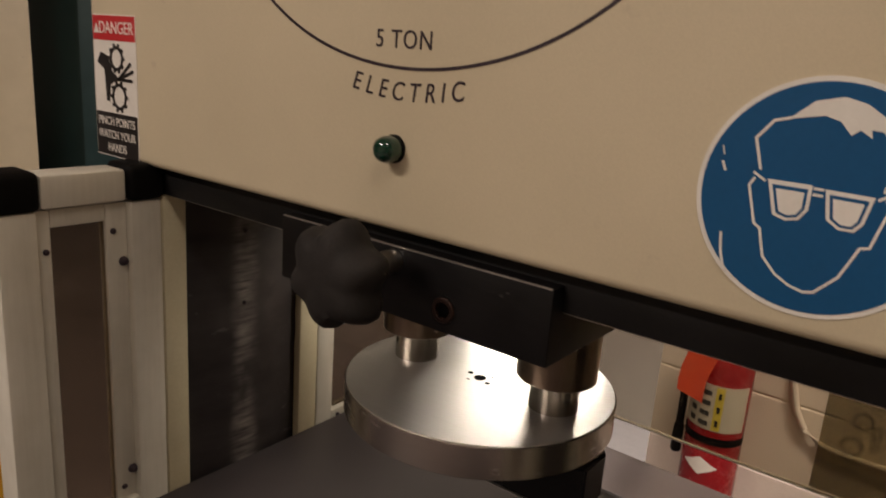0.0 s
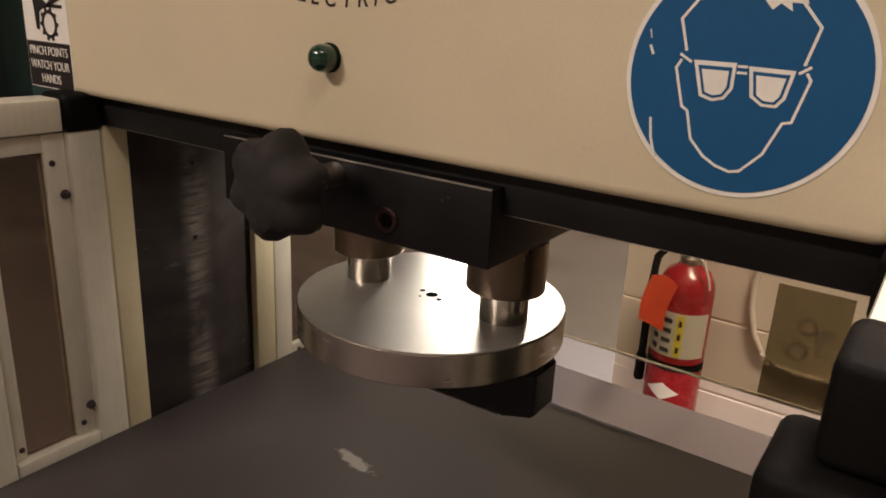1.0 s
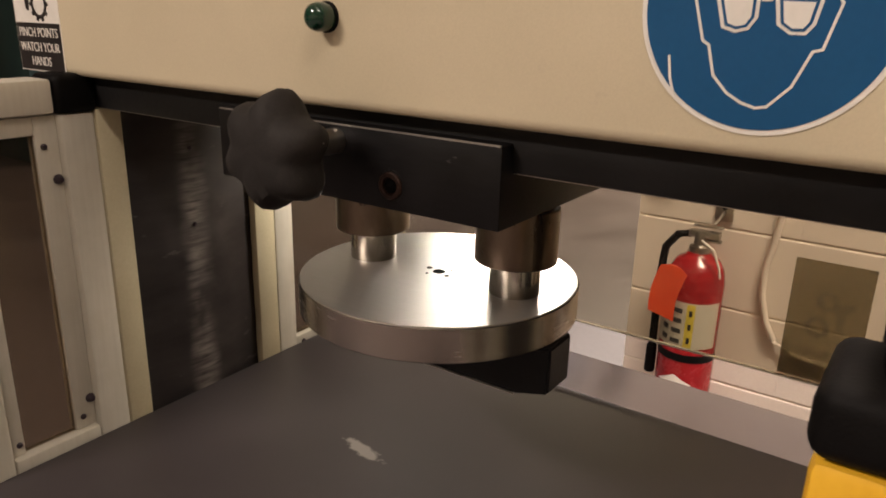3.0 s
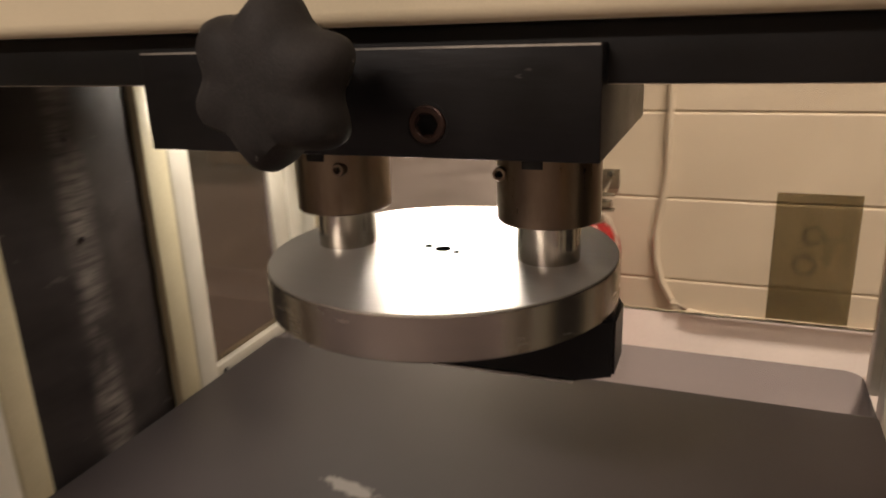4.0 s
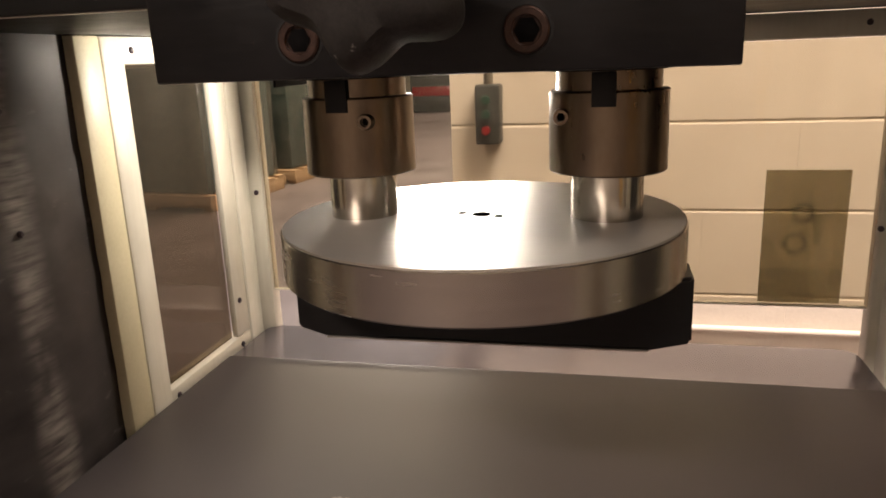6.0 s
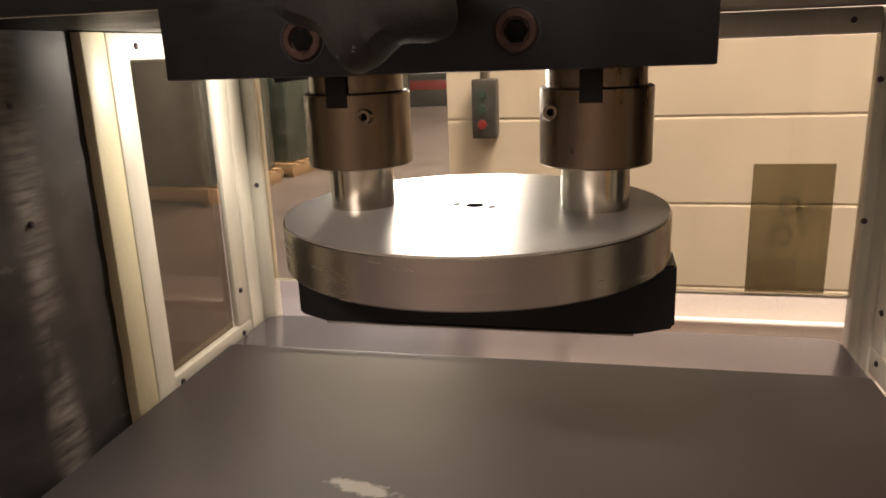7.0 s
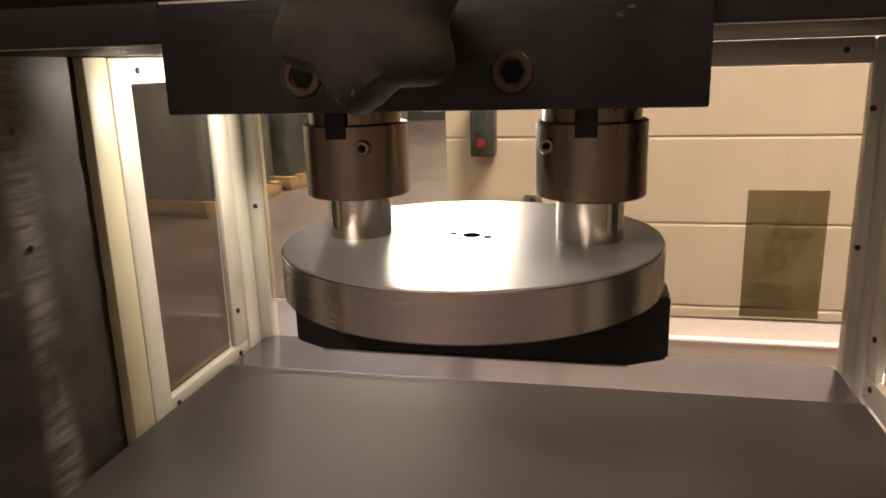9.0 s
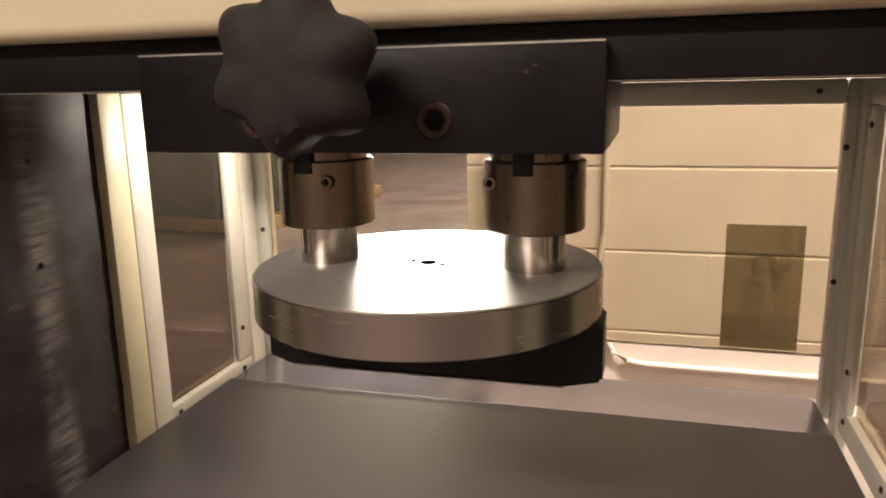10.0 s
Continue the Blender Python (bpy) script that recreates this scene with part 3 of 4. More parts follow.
for gx, gz, gr in ((-0.715, 1.323, 0.0105), (-0.712, 1.286, 0.0115)):
    bm = B()
    stroke(bm, [(gx + gr * math.cos(a), gz + gr * math.sin(a)) for a in np.linspace(0, 2 * math.pi, 28, endpoint=False)], 0.0032, FY - 0.0012, FY - 0.0005, True)
    for k in range(10):
        a = 2 * math.pi * k / 10
        stroke(bm, [(gx + gr * math.cos(a), gz + gr * math.sin(a)), (gx + 1.28 * gr * math.cos(a), gz + 1.28 * gr * math.sin(a))], 0.0035, FY - 0.0013, FY - 0.0005)
    part("print_gear", bm, LABELB, ds, "black printed gear", smooth=False)
bm = B()
plate(bm, [(-0.751, 1.318), (-0.744, 1.328), (-0.731, 1.325), (-0.724, 1.310), (-0.708, 1.302), (-0.722, 1.300), (-0.728, 1.297), (-0.731, 1.280), (-0.735, 1.281), (-0.738, 1.312)], FY - 0.0014, FY - 0.0006)
for x1, z1 in ((-0.690, 1.319), (-0.686, 1.312), (-0.688, 1.303)):
    stroke(bm, [(-0.712, 1.303), (x1, z1)], 0.0030, FY - 0.0014, FY - 0.0006)
part("print_mark", bm, LABELB, ds, "black pictogram shape", smooth=False)

# blue sign
bs = thing("safety_glasses_sign", (0, 0, 0), "round blue vinyl wear-eye-protection sticker with white rim", "sticker")
CX, CZ, CR = -0.070, 1.2945, 0.0595
part("rim", lathe(B(), [(CR, 0.0), (CR, -0.0007)], (CX, FY, CZ), "y", 72), LABELW, bs, "white vinyl rim")
part("field", lathe(B(), [(CR - 0.0026, -0.0007), (CR - 0.0026, -0.0011)], (CX, FY, CZ), "y", 72), LABELBLUE, bs, "blue vinyl field")
S0, S1 = FY - 0.0015, FY - 0.0010
def sign_line(name, pts, width, label=""):
    part(name, stroke(B(), [(CX + a, CZ + b) for a, b in pts], width, S0, S1), LABELW, bs, label, smooth=False)


sign_line("outline", [(-0.031, 0.0065), (-0.033, 0.0025), (-0.0275, -0.0165), (-0.0243, -0.0185), (-0.0205, -0.0325), (-0.013, -0.0405), (-0.006, -0.0445), (0.001, -0.0465), (0.006, -0.0455), (0.0155, -0.0355), (0.022, -0.0195), (0.026, -0.0185), (0.031, 0.0015), (0.029, 0.0045)], 0.0013, "white outline")
sign_line("outline", [(-0.0290, 0.0115), (-0.0335, 0.0265), (-0.0265, 0.0360), (-0.0190, 0.0380)], 0.0014, "white outline")
sign_line("outline", [(0.0272, 0.0085), (0.0312, 0.0255), (0.0215, 0.0365)], 0.0014, "white outline")
crest = [(-0.0200, 0.0375), (-0.0095, 0.0470), (0.0030, 0.0500), (0.0130, 0.0475), (0.0215, 0.0420), (0.0240, 0.0355), (0.0165, 0.0360), (0.0175, 0.0320), (0.0120, 0.0355), (0.0085, 0.0325), (0.0030, 0.0385), (-0.0040, 0.0405)]
part("crest", plate(B(), [(CX + a, CZ + b) for a, b in crest], S0, S1), LABELW, bs, "white shape", smooth=False)
for lens in ([(-0.0245, 0.0070), (-0.0035, 0.0070), (-0.0035, -0.0055), (-0.0070, -0.0110), (-0.0130, -0.0125), (-0.0195, -0.0105)], [(0.0025, 0.0060), (0.0240, 0.0055), (0.0215, -0.0080), (0.0180, -0.0125), (0.0110, -0.0125), (0.0050, -0.0085)]):
    mx, mz = sum(a for a, b in lens) / 6, sum(b for a, b in lens) / 6
    for nm, k, mat, lift, lab in (("lens_frame", 1.0, LABELW, 0.0, "white lens frame"), ("lens_line", 0.80, LABELBLUE, 0.0003, "blue line"), ("lens", 0.64, LABELW, 0.0006, "white lens")):
        part(nm, plate(B(), [(CX + mx + k * (a - mx), CZ + mz + k * (b - mz)) for a, b in lens], S0 - lift, S1 - lift), mat, bs, lab, smooth=False)
for pts in ([(-0.0025, 0.0055), (0.0015, 0.0055)], [(-0.0025, 0.0025), (0.0015, 0.0025)], [(-0.0315, 0.0092), (-0.0260, 0.0060)], [(0.0255, 0.0045), (0.0300, 0.0075)]):
    sign_line("temple", pts, 0.0013)
for pts, w in (([(-0.0430, -0.0245), (-0.0415, -0.0350), (-0.0385, -0.0440)], 0.0013), ([(-0.0480, 0.0125), (-0.0462, 0.0085)], 0.0013), ([(-0.0490, 0.0205), (-0.0480, 0.0165)], 0.0006)):
    sign_line("scratch", pts, w, "white worn scratch")

# ---- the tool block, knob, guide pins, platen ----
PX, PY = -0.335, 0.516
tool = thing("tool_block", (0, 0, 0), "black steel tool block with two socket screws", "tool holder")
part("block", box(B(), -0.4675, -0.2085, 0.397, 0.566, 1.1585, 1.2125, 0.0012), BLACK, tool)
# bevel highlight along the top, drawn as a pale strip
part("edge_highlight", box(B(), -0.4655, -0.2095, 0.3966, 0.3982, 1.2116, 1.2127), EDGE_GLINT, tool, "pale strip painted as the upper edge's highlight")
for bx in (-0.394, -0.2935):
    # recess is not cut; a dark ring round the screw gives its shade
    part("counterbore", lathe(B(), [(0.0112, 0.001), (0.0112, -0.0004), (0.0100, -0.0004), (0.0098, 0.0004)], (bx, 0.397, 1.1755), "y", 32), BEAM, tool, "raised dark ring drawn for the recess's shade")
    head = part("socket_screw", lathe(B(), [(0.0096, 0.001), (0.0096, -0.0014), (0.0088, -0.0021), (0.0064, -0.0021), (0.0060, -0.0017), (0.0060, -0.0003)], (bx, 0.397, 1.1755), "y", 36), RUST, tool, "rusty socket head screw")
    part("socket", lathe(B(), [(0.0056, 0.0), (0.0056, -0.0005), (0.0054, -0.0006)], (bx, 0.397, 1.1755), "y", 6), HOLE, head, "hexagon socket with its shade painted dark")

knob = thing("clamp_knob", (0, 0, 0), "worn black rubber lobed clamping knob", "knob")
prof = [(0.008, -0.0350), (0.020, -0.0345), (0.0290, -0.0310), (0.0340, -0.0240), (0.0362, -0.0150), (0.0352, -0.0070), (0.0310, -0.0005), (0.0235, 0.0040), (0.0140, 0.0060)]
bm = lathe(B(), prof, (-0.3425, 0.3560, 1.2008), "y", 96, 6, 0.115)
for v in bm.verts:
    v.co += 0.0006 * Vector((noise.noise(v.co * 60), noise.noise(v.co * 70), noise.noise(v.co * 80)))
part("grip", bm, RUBBER, knob)
part("shaft", lathe(B(), [(0.009, 0.004), (0.009, 0.042)], (-0.3425, 0.3560, 1.2008), "y", 24), STEEL, knob, "short steel shaft")
DISC_Z = 1.0715
pl = thing("platen", (0, 0, 0), "round turned steel platen hung on two guide pins", "platen")
R = 0.1210
part("disc", lathe(B(), [(R - 0.0012, DISC_Z - 0.0012), (R - 0.0012, DISC_Z)], (PX, PY, 0), "z", 128), DISC, pl, "bright brushed upper face")
part("rim", lathe(B(), [(R - 0.0012, DISC_Z - 0.0290), (R, DISC_Z - 0.0278), (R, DISC_Z - 0.0016), (R - 0.0006, DISC_Z - 0.0011)], (PX, PY, 0), "z", 128), DISC_RIM, pl, "turned steel rim, darkened for the room it reflects, faint tool marks")
# holes are not cut: dark discs lie on the face as their shade
for dx, dy, r in ((0, 0, 0.0056), (-0.0125, 0.003, 0.0026), (0.0115, -0.005, 0.0026), (-0.006, -0.010, 0.0014), (0.007, 0.009, 0.0014), (-0.030, 0.098, 0.0026)):
    part("hole", lathe(B(), [(r, DISC_Z - 0.0002), (r, DISC_Z + 0.0003)], (PX + dx, PY + dy, 0), "z", 20), HOLE, pl, "dark disc painted as a drilled hole's shade")
bm = B()
C0, C9, F0, F1 = 0.1235, 0.1160, -0.037, 0.018
outline = [(-C9 + 0.022, F0), (C0 - 0.022, F0), (C0, F0 + 0.012), (C0, F1 - 0.006), (C0 - 0.006, F1), (-C9 + 0.006, F1), (-C9, F1 - 0.006), (-C9, F0 + 0.012)]
lo, hi = [bm.verts.new((PX + a, PY + b, 1.0020)) for a, b in outline], [bm.verts.new((PX + a, PY + b, DISC_Z - 0.0294)) for a, b in outline]
bm.faces.new(lo[::-1])
bm.faces.new(hi)
for k in range(8):
    bm.faces.new((lo[k], lo[(k + 1) % 8], hi[(k + 1) % 8], hi[k]))
bmesh.ops.recalc_face_normals(bm, faces=bm.faces[:])
bmesh.ops.bevel(bm, geom=bm.edges[:], offset=0.002, segments=2, affect="EDGES")
part("die_plate", bm, BLACK, pl, "black chamfered plate under the disc")
# bright line under the plate's front, drawn as a pale strip
part("edge_highlight", box(B(), PX - C9 + 0.024, PX + C0 - 0.024, PY + F0 - 0.0004, PY + F0 + 0.0016, 1.0012, 1.0022), EDGE_GLINT, pl, "pale strip painted as the lower edge's highlight")
for gx in (-0.0745, 0.0750):
    part("guide_pin", lathe(B(), [(0.0208, DISC_Z - 0.0002), (0.0208, 1.118)], (PX + gx, PY, 0), "z", 56), CHROME, pl, "bright ground steel pin")
    top = thing("guide_bushing", (0, 0, 0), "oil-stained steel guide bushing below the tool block", "bushing", "guide bushings")
    x = PX + gx
    part("sleeve", lathe(B(), [(0.0215, 1.0995), (0.0325, 1.0990), (0.0335, 1.1000), (0.0335, 1.1440), (0.0325, 1.1450), (0.0295, 1.1452), (0.0295, 1.1560)], (x, PY, 0), "z", 64), BUSH, top)
    part("flange", lathe(B(), [(0.0350, 1.1555), (0.0355, 1.1562), (0.0355, 1.1594)], (x, PY, 0), "z", 64), BEAM, top)
    cx, cy = x - 0.0255, PY - 0.0235
    if gx < 0:
        cx, cy = x + 0.0145, PY - 0.0310
    clip = part("set_screw", lathe(B(), [(0.0046, 0.004), (0.0046, -0.003), (0.0040, -0.0040), (0.0026, -0.0041), (0.0024, -0.0005)], (cx, cy + 0.001, 1.1315), "y", 20), BUSH, top, "small dull set screw")
    part("socket", lathe(B(), [(0.0023, 0.0), (0.0023, -0.0012)], (cx, cy + 0.001, 1.1315), "y", 6), HOLE, clip, "small socket with its shade painted dark")
    # notch is not cut; a black block on the sleeve gives its shade
    part("notch", box(B(), x - 0.0080 if gx < 0 else x - 0.009, x + 0.0050 if gx < 0 else x + 0.004, PY - 0.0345, PY - 0.026, 1.1370, 1.1552, 0.0005), BEAM, top, "dark block drawn for the notch's shade")

# lamp inferred under the beam behind the tool block, hidden from view
wl = thing("work_lamp", (0, 0, 0), "small unseen lamp placed under the black beam to light platen and guard", "lamp")
LAMP_X, LAMP_Y, BULB_X, BULB_Y = -0.430, 0.812, -0.552, 0.740
part("housing", box(B(), LAMP_X - 0.085, LAMP_X + 0.085, LAMP_Y - 0.035, LAMP_Y + 0.035, 1.1650, 1.1932, 0.003), PLASTIC, wl)
part("lens", box(B(), LAMP_X - 0.079, LAMP_X + 0.079, LAMP_Y - 0.029, LAMP_Y + 0.029, 1.1595, 1.1648, 0.002), TUBE, wl)
# plates added out of view, only to block the bulb's light
part("side_shade", box(B(), BULB_X + 0.022, BULB_X + 0.025, BULB_Y - 0.085, BULB_Y + 0.060, 1.1460, 1.1932, 0.001), PLASTIC, wl, "unseen plate added to keep bulb light off the platen")
part("under_shade", box(B(), BULB_X + 0.004, BULB_X + 0.0215, BULB_Y - 0.060, BULB_Y - 0.004, 1.1605, 1.1625, 0.0005), PLASTIC, wl, "small unseen plate added to keep bulb light off the bed")
part("front_shade", box(B(), BULB_X - 0.0225, BULB_X + 0.0215, BULB_Y - 0.031, BULB_Y - 0.029, 1.1640, 1.1932, 0.0005), PLASTIC, wl, "small unseen plate added to keep bulb light off the upper sheet")
part("rear_shade", box(B(), BULB_X - 0.030, BULB_X + 0.0215, BULB_Y + 0.0225, BULB_Y + 0.0245, 1.1460, 1.1932, 0.0005), PLASTIC, wl, "small unseen plate added to keep bulb light off the rear stile")
part("shade_stem", tube(B(), [(BULB_X + 0.018, BULB_Y - 0.055, 1.1622), (BULB_X + 0.018, BULB_Y - 0.055, 1.1934)], 0.002), PLASTIC, wl)
lamp = bpy.data.lights.new("work_lamp_light", "AREA")
lamp.shape, lamp.size, lamp.size_y, lamp.energy, lamp.color = "RECTANGLE", 0.155, 0.055, PRESS_LAMP, (1.0, 0.90, 0.78)
lamp.spread = radians(46)
new("work_lamp_light", lamp).matrix_world = look((LAMP_X, LAMP_Y - 0.004, 1.1545), (-0.335, 0.565, 1.078))
# fill bulb added to brighten the left guard
bulb = bpy.data.lights.new("guard_fill_bulb", "POINT")
bulb.energy, bulb.color, bulb.shadow_soft_size = GUARD_FILL, (1.0, 0.88, 0.74), 0.008
new("guard_fill_bulb", bulb).location = (BULB_X, BULB_Y, 1.1750)

# bracket at the front of the right guard
br = thing("hinge_bracket", (0, 0, 0), "black stepped bracket on a yellow body with bolts", "bracket")
part("upper_block", box(B(), 0.008, 0.060, 0.215, 0.250, 1.2030, 1.2370, 0.004, 3), PLASTIC, br)
part("lower_block", box(B(), -0.005, 0.060, 0.205, 0.250, 1.1810, 1.2025, 0.006, 4), PLASTIC, br)
part("yellow_body", box(B(), -0.003, 0.058, 0.207, 0.249, 1.0000, 1.1808, 0.004, 2), YELLOW, br, "yellow enamelled body")
part("bolt", lathe(B(), [(0.0042, 0.001), (0.0042, -0.002), (0.0028, -0.003)], (0.021, 0.205, 1.1952), "y", 20), STEEL, br, "bright bolt head")

# ---- beyond the guard ----
ex = thing("fire_extinguisher", (0, 0, 0), "red fire extinguisher with orange tag on the wall", "fire extinguisher")
QX, QY = -0.452, 1.815
part("cylinder", lathe(B(), [(0.060, 0.265), (0.069, 0.272), (0.070, 0.285), (0.070, 0.660), (0.066, 0.690), (0.052, 0.716), (0.032, 0.728), (0.028, 0.735)], (QX, QY, 0), "z", 48), RED, ex)
part("valve", join([lathe(B(), [(0.026, 0.7355), (0.026, 0.750), (0.016, 0.755), (0.016, 0.785)], (QX, QY, 0), "z", 24), box(B(), QX - 0.03, QX + 0.045, QY - 0.012, QY + 0.012, 0.772, 0.790, 0.003)]), STEEL, ex, "steel valve")
part("handle", join([box(B(), QX - 0.02, QX + 0.050, QY - 0.010, QY + 0.010, 0.800, 0.806, 0.002), box(B(), QX + 0.0, QX + 0.050, QY - 0.010, QY + 0.010, 0.764, 0.770, 0.002)]), STEEL, ex, "steel carrying handle")
part("hose", tube(B(), [(QX - 0.025, QY, 0.778), (QX - 0.055, QY - 0.005, 0.772), (QX - 0.082, QY - 0.008, 0.735), (QX - 0.087, QY - 0.01, 0.66), (QX - 0.087, QY - 0.01, 0.46)], 0.010), PLASTIC, ex, "black rubber hose")
part("nozzle", lathe(B(), [(0.011, 0.385), (0.014, 0.39), (0.013, 0.46)], (QX - 0.087, QY - 0.01, 0), "z", 20), PLASTIC, ex, "black nozzle")


def curved_label(r, a0, a1, z0, z1):
    bm = B()
    cols = []
    for i in range(17):
        a = radians(a0 + (a1 - a0) * i / 16)
        cols.append([bm.verts.new((QX + rr * math.cos(a), QY + rr * math.sin(a), z)) for rr in (r, r + 0.0008) for z in (z0, z1)])
    for a, b in zip(cols, cols[1:]):
        bm.faces.new((a[2], b[2], b[3], a[3]))
        bm.faces.new((a[0], a[1], b[1], b[0]))
        bm.faces.new((a[1], a[3], b[3], b[1]))
        bm.faces.new((a[0], b[0], b[2], a[2]))
    bmesh.ops.recalc_face_normals(bm, faces=bm.faces[:])
    return bm


part("label_sheet", curved_label(0.0702, 200, 345, 0.500, 0.620), LABELC, ex, "white instruction label dimmed to cream")
part("label_strip", curved_label(0.0712, 276, 292, 0.503, 0.617), LABELY, ex, "yellow label strip")
for k in range(3):
    part("label_mark", curved_label(0.0720, 281, 287, 0.514 + 0.036 * k, 0.530 + 0.036 * k), LABELB, ex, "small dark print")
for k in range(4):
    part("label_bar", curved_label(0.0712, 225, 240, 0.512 + 0.027 * k, 0.526 + 0.027 * k), LABELB, ex, "dark print")
    part("label_bar", curved_label(0.0712, 248, 268, 0.510 + 0.027 * k, 0.522 + 0.027 * k), GREYMETAL, ex, "grey print")
part("strap", curved_label(0.0708, 180, 360, 0.462, 0.482), PLASTIC, ex, "black retaining strap")
bm = B()
cols = [[bm.verts.new((QX + rr * math.cos(radians(a)), QY + rr * math.sin(radians(a)), 0.400 + sg * max(0.024 * (1 - abs(a - 266) / 36), 0.0006))) for rr in (0.0703, 0.0711) for sg in (-1, 1)] for a in range(230, 303, 4)]
for u, v in zip(cols, cols[1:]):
    for q in ((2, 3), (1, 0), (3, 1), (0, 2)):
        bm.faces.new((u[q[0]], v[q[0]], v[q[1]], u[q[1]]))
bmesh.ops.recalc_face_normals(bm, faces=bm.faces[:])
part("label_patch", bm, LABELW, ex, "white diamond patch")
part("seal_tie", tube(B(), [(QX + 0.010, QY - 0.030, 0.772), (QX + 0.045, QY - 0.050, 0.760), (QX + 0.062, QY - 0.045, 0.715), (QX + 0.066, QY - 0.042, 0.690)], 0.003, 8), LABELW, ex, "white plastic seal tie")
bm = plate(B(), [(-0.035, -0.150), (0.035, -0.150), (0.035, 0.0), (0.012, 0.012), (-0.012, 0.012), (-0.035, 0.0)], -0.0006, 0.0006)
bmesh.ops.subdivide_edges(bm, edges=bm.edges[:], cuts=5)
for v in bm.verts:
    v.co.y += 0.012 * math.sin(v.co.z * 24) + 0.008 * v.co.x / 0.035
bm.transform(pose(QX - 0.030, QY - 0.092, 0.705, 0, 12, -18) @ Matrix.Diagonal((0.95, 1, 0.88, 1)))
part("tag", bm, ORANGE, ex, "orange inspection tag")

sw = thing("push_button_station", (0, 0, 0), "grey push button box with green and red buttons", "switch box")
part("enclosure", box(B(), -0.574, -0.514, WALL_Y - 0.055, WALL_Y - 0.0005, 0.952, 1.094, 0.006, 3), GREYMETAL, sw)
for bz, mat, lab in ((1.058, GREENB, "green push button"), (1.024, GREENB, "green push button"), (0.986, REDB, "red push button")):
    part("button", lathe(B(), [(0.011, 0.0), (0.011, -0.006), (0.0095, -0.008)], (-0.548, WALL_Y - 0.055, bz), "y", 24), mat, sw, lab)
part("conduit_fitting", lathe(B(), [(0.012, 1.094), (0.012, 1.120)], (-0.544, WALL_Y - 0.028, 0), "z", 20), STEEL, sw)

hk = thing("wall_hook", (0, 0, 0), "small steel wall bracket above the fire extinguisher", "bracket")
part("plate", box(B(), QX + 0.005, QX + 0.050, WALL_Y - 0.006, WALL_Y - 0.0005, 0.800, 0.850, 0.002), STEEL, hk)
part("hook_arm", tube(B(), [(QX + 0.027, WALL_Y - 0.006, 0.822), (QX + 0.027, WALL_Y - 0.040, 0.815), (QX + 0.020, QY + 0.014, 0.798)], 0.004), STEEL, hk)
part("bolt", lathe(B(), [(0.008, 0.0), (0.008, -0.003), (0.005, -0.005)], (QX + 0.027, WALL_Y - 0.006, 0.838), "y", 16), GREYMETAL, hk, "dark bolt head")

hose = thing("wall_cable", (0, 0, 0), "cream painted cable looped down the block wall", "cable")
CY = WALL_Y - 0.012
part("cable", tube(B(), [(-0.288, CY, 1.9), (-0.288, CY, 0.84), (-0.298, CY, 0.76), (-0.308, CY, 0.70), (-0.305, CY, 0.63), (-0.288, CY, 0.565), (-0.262, CY, 0.520), (-0.225, CY, 0.495), (-0.18, CY, 0.488), (0.1, CY, 0.487), (1.5, CY, 0.487)], 0.008, 12), WALLPAINT, hose)

# far goods, machine and cupboard past the left guard
def pallet(x, y, w, d, turn=0):
    p = thing("pallet", (x, y, 0), "pale wooden pallet on the floor", "pallet", "pallets")
    for k in range(7):
        yy = -d / 2 + d * k / 6.6
        part("deck_board", box(B(), -w / 2, w / 2, yy, yy + 0.09, 0.115, 0.135, 0.002), WOOD, p)
    for k in (-1, 1):
        part("lead_board", box(B(), -w / 2, w / 2, k * (d / 2 - 0.01) - 0.011, k * (d / 2 - 0.01) + 0.011, 0.035, 0.114, 0.002), WOOD, p)
    for k in (-1, 0, 1):
        part("bearer", box(B(), k * (w / 2 - 0.05) - 0.045, k * (w / 2 - 0.05) + 0.045, -d / 2 + 0.023, d / 2 - 0.023, 0.0, 0.1145, 0.002), WOOD, p)
    p.matrix_world = pose(x, y, 0, 0, 0, turn)
    return p


def wrapped_load(x, y, turn, tall):
    pallet(x, y, 1.25, 1.15, turn)
    ld = thing("wrapped_load", (0, 0, 0), "dark teal machine crate in clear stretch wrap", "crate", "wrapped loads")
    part("crate", box(B(), -0.56, 0.56, -0.50, 0.50, 0.137, tall, 0.02), TEAL, ld)
    bm = box(B(), -0.59, 0.59, -0.53, 0.53, 0.137, tall + 0.02, 0.03)
    bmesh.ops.subdivide_edges(bm, edges=[e for e in bm.edges if e.calc_length() > 0.3], cuts=12, use_grid_fill=True)
    for v in bm.verts:
        v.co += 0.014 * Vector((noise.noise(v.co * 7), noise.noise(v.co * 8 + Vector((5, 0, 0))), 0))
    part("wrap", bm, WRAP, ld, "clear creased stretch wrap", smooth=False)
    ld.matrix_world = pose(x, y, 0, 0, 0, turn)


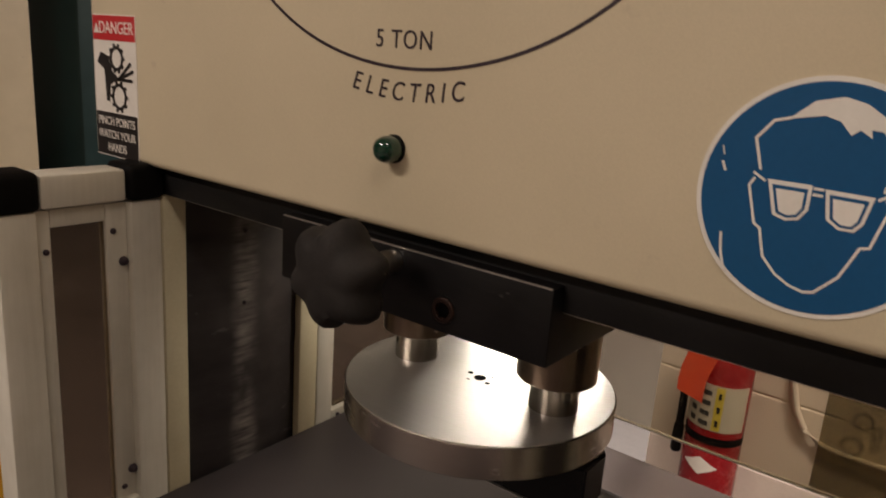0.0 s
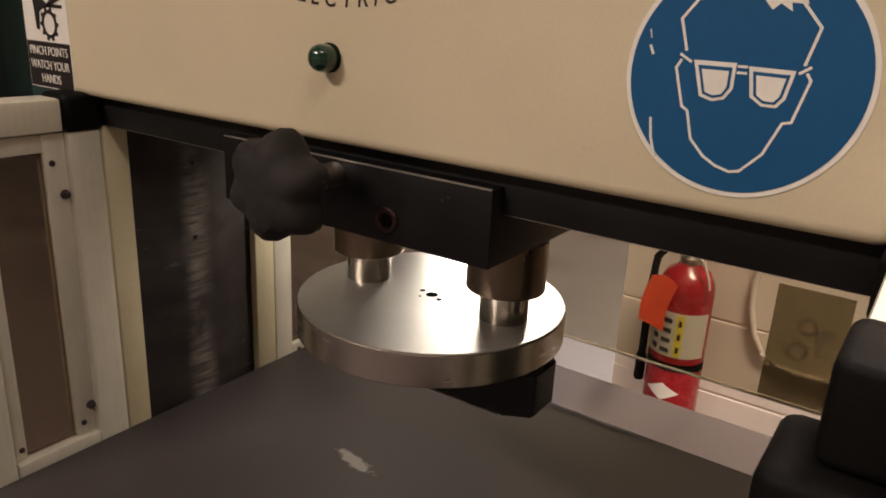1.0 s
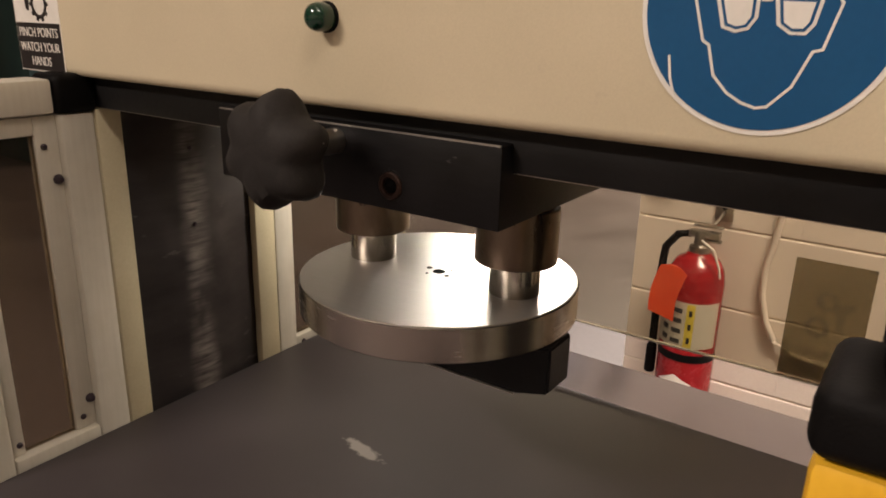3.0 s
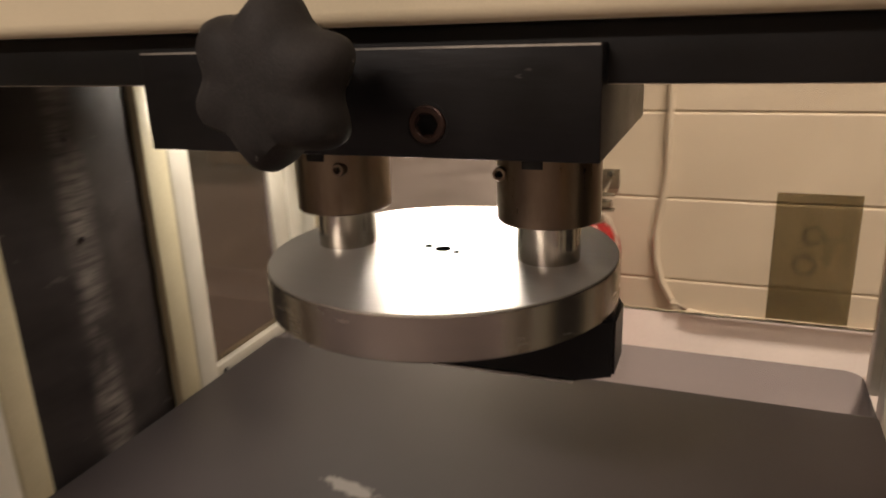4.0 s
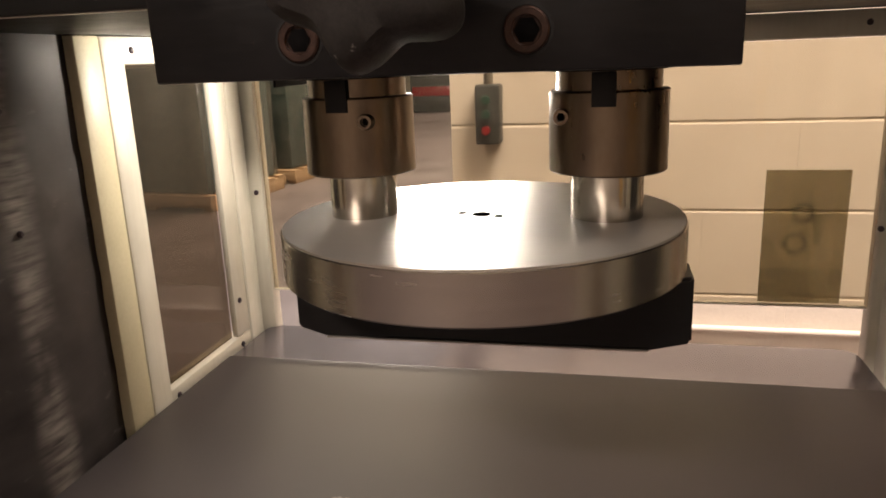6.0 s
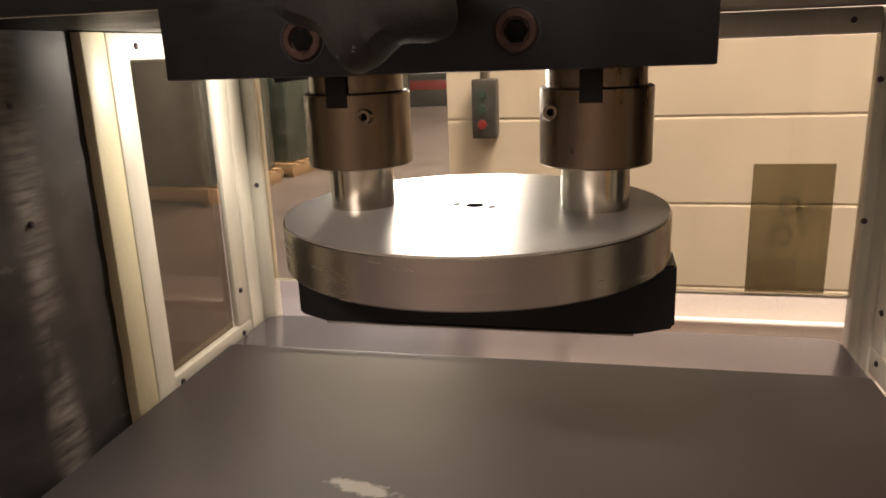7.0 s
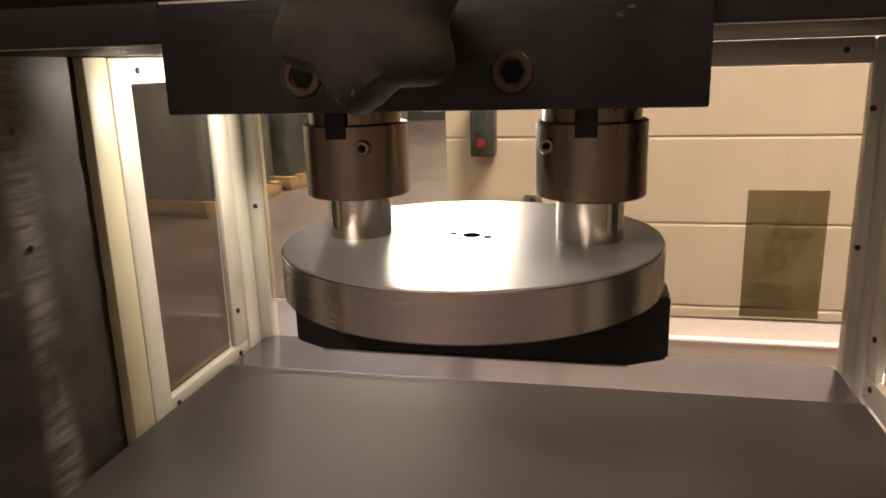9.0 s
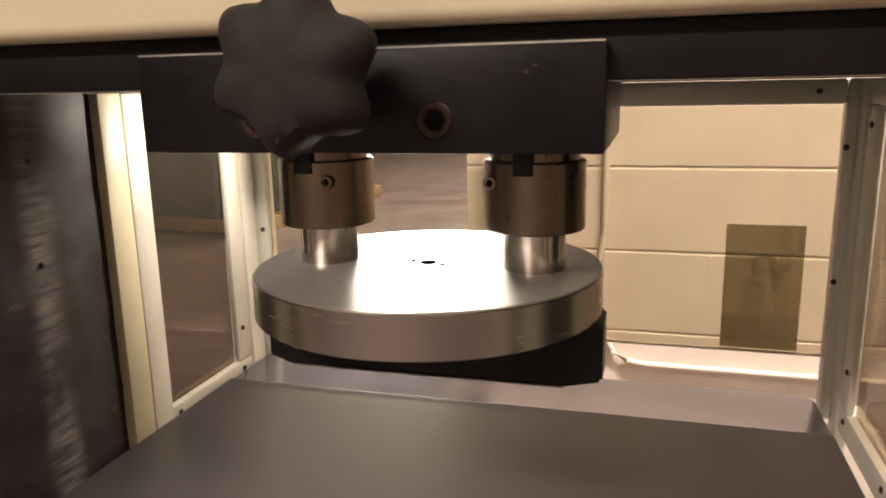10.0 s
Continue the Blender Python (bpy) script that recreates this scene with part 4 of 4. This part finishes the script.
wrapped_load(-3.93, 6.02, -7, 1.15)
wrapped_load(-3.78, 7.36, -7, 1.00)
tm = thing("lathe_machine", (0, 0, 0), "dark teal workshop machine far away", "machine")
part("body", box(B(), -7.2, -6.0, 3.0, 6.0, 0.0, 2.4, 0.04), TEAL, tm)
part("guard_door", box(B(), -6.0, -5.95, 3.3, 5.6, 0.7, 2.0, 0.02), BLACK, tm, "dark door")
cb = thing("white_cabinet", (0, 0, 0), "tall off-white painted cabinet standing on the floor", "cabinet")
part("body", box(B(), -6.6, -6.0, 1.9, 2.64, 0.0, 2.3, 0.01), BEIGE, cb)
part("door", box(B(), -5.999, -5.98, 1.92, 2.60, 0.1, 2.25, 0.006), BEIGE, cb)
sc = thing("tool_chest", (0, 0, 0), "dark and red tool chest far down the hall", "tool chest")
part("body", box(B(), -4.35, -3.45, 15.4, 16.0, 0.0, 1.05, 0.02), GREYMETAL, sc)
for k in range(4):
    part("drawer", box(B(), -4.30, -3.50, 15.37, 15.399, 0.12 + 0.22 * k, 0.31 + 0.22 * k, 0.006), RED if k == 1 else GREYMETAL, sc)
ct = thing("carton", (0, 0, 0), "brown cardboard carton on the far floor", "carton")
part("box", box(B(), -6.0, -5.3, 8.6, 9.3, 0.0, 0.6, 0.01), CARD, ct)

yp = thing("yellow_post", (0, 0, 0), "yellow enamelled safety post standing beside the guard", "post")
part("tube", box(B(), -0.770, -0.740, 0.250, 0.283, 0.0, 1.10, 0.004), YELLOW, yp)

# ---- pieces of the block wall ----
course, length = 0.2105, 0.405
made = {}
for row in range(12):
    z0 = 0.992 - 4 * course + row * course
    shift = 0.0 if row % 2 else length / 2
    x = WALL_X + 0.0
    first = True
    while x < 2.4:
        w = length - shift if first and shift else length
        first = False
        key = round(w, 3)
        if key not in made:
            bm = box(B(), 0.0002, w - 0.0002, 0, 0.03, 0.0015, course - 0.0015)
            bmesh.ops.bevel(bm, geom=[e for e in bm.edges if abs(e.verts[0].co.x - e.verts[1].co.x) > 0.1], offset=0.004, segments=2, affect="EDGES", profile=0.5)
            me = bpy.data.meshes.new("block")
            bm.to_mesh(me)
            bm.free()
            me.materials.append(WALLPAINT)
            made[key] = me
        ob = new("block", made[key])
        ob.parent = block_wall
        ob.location = (x, WALL_Y, z0)
        x += w
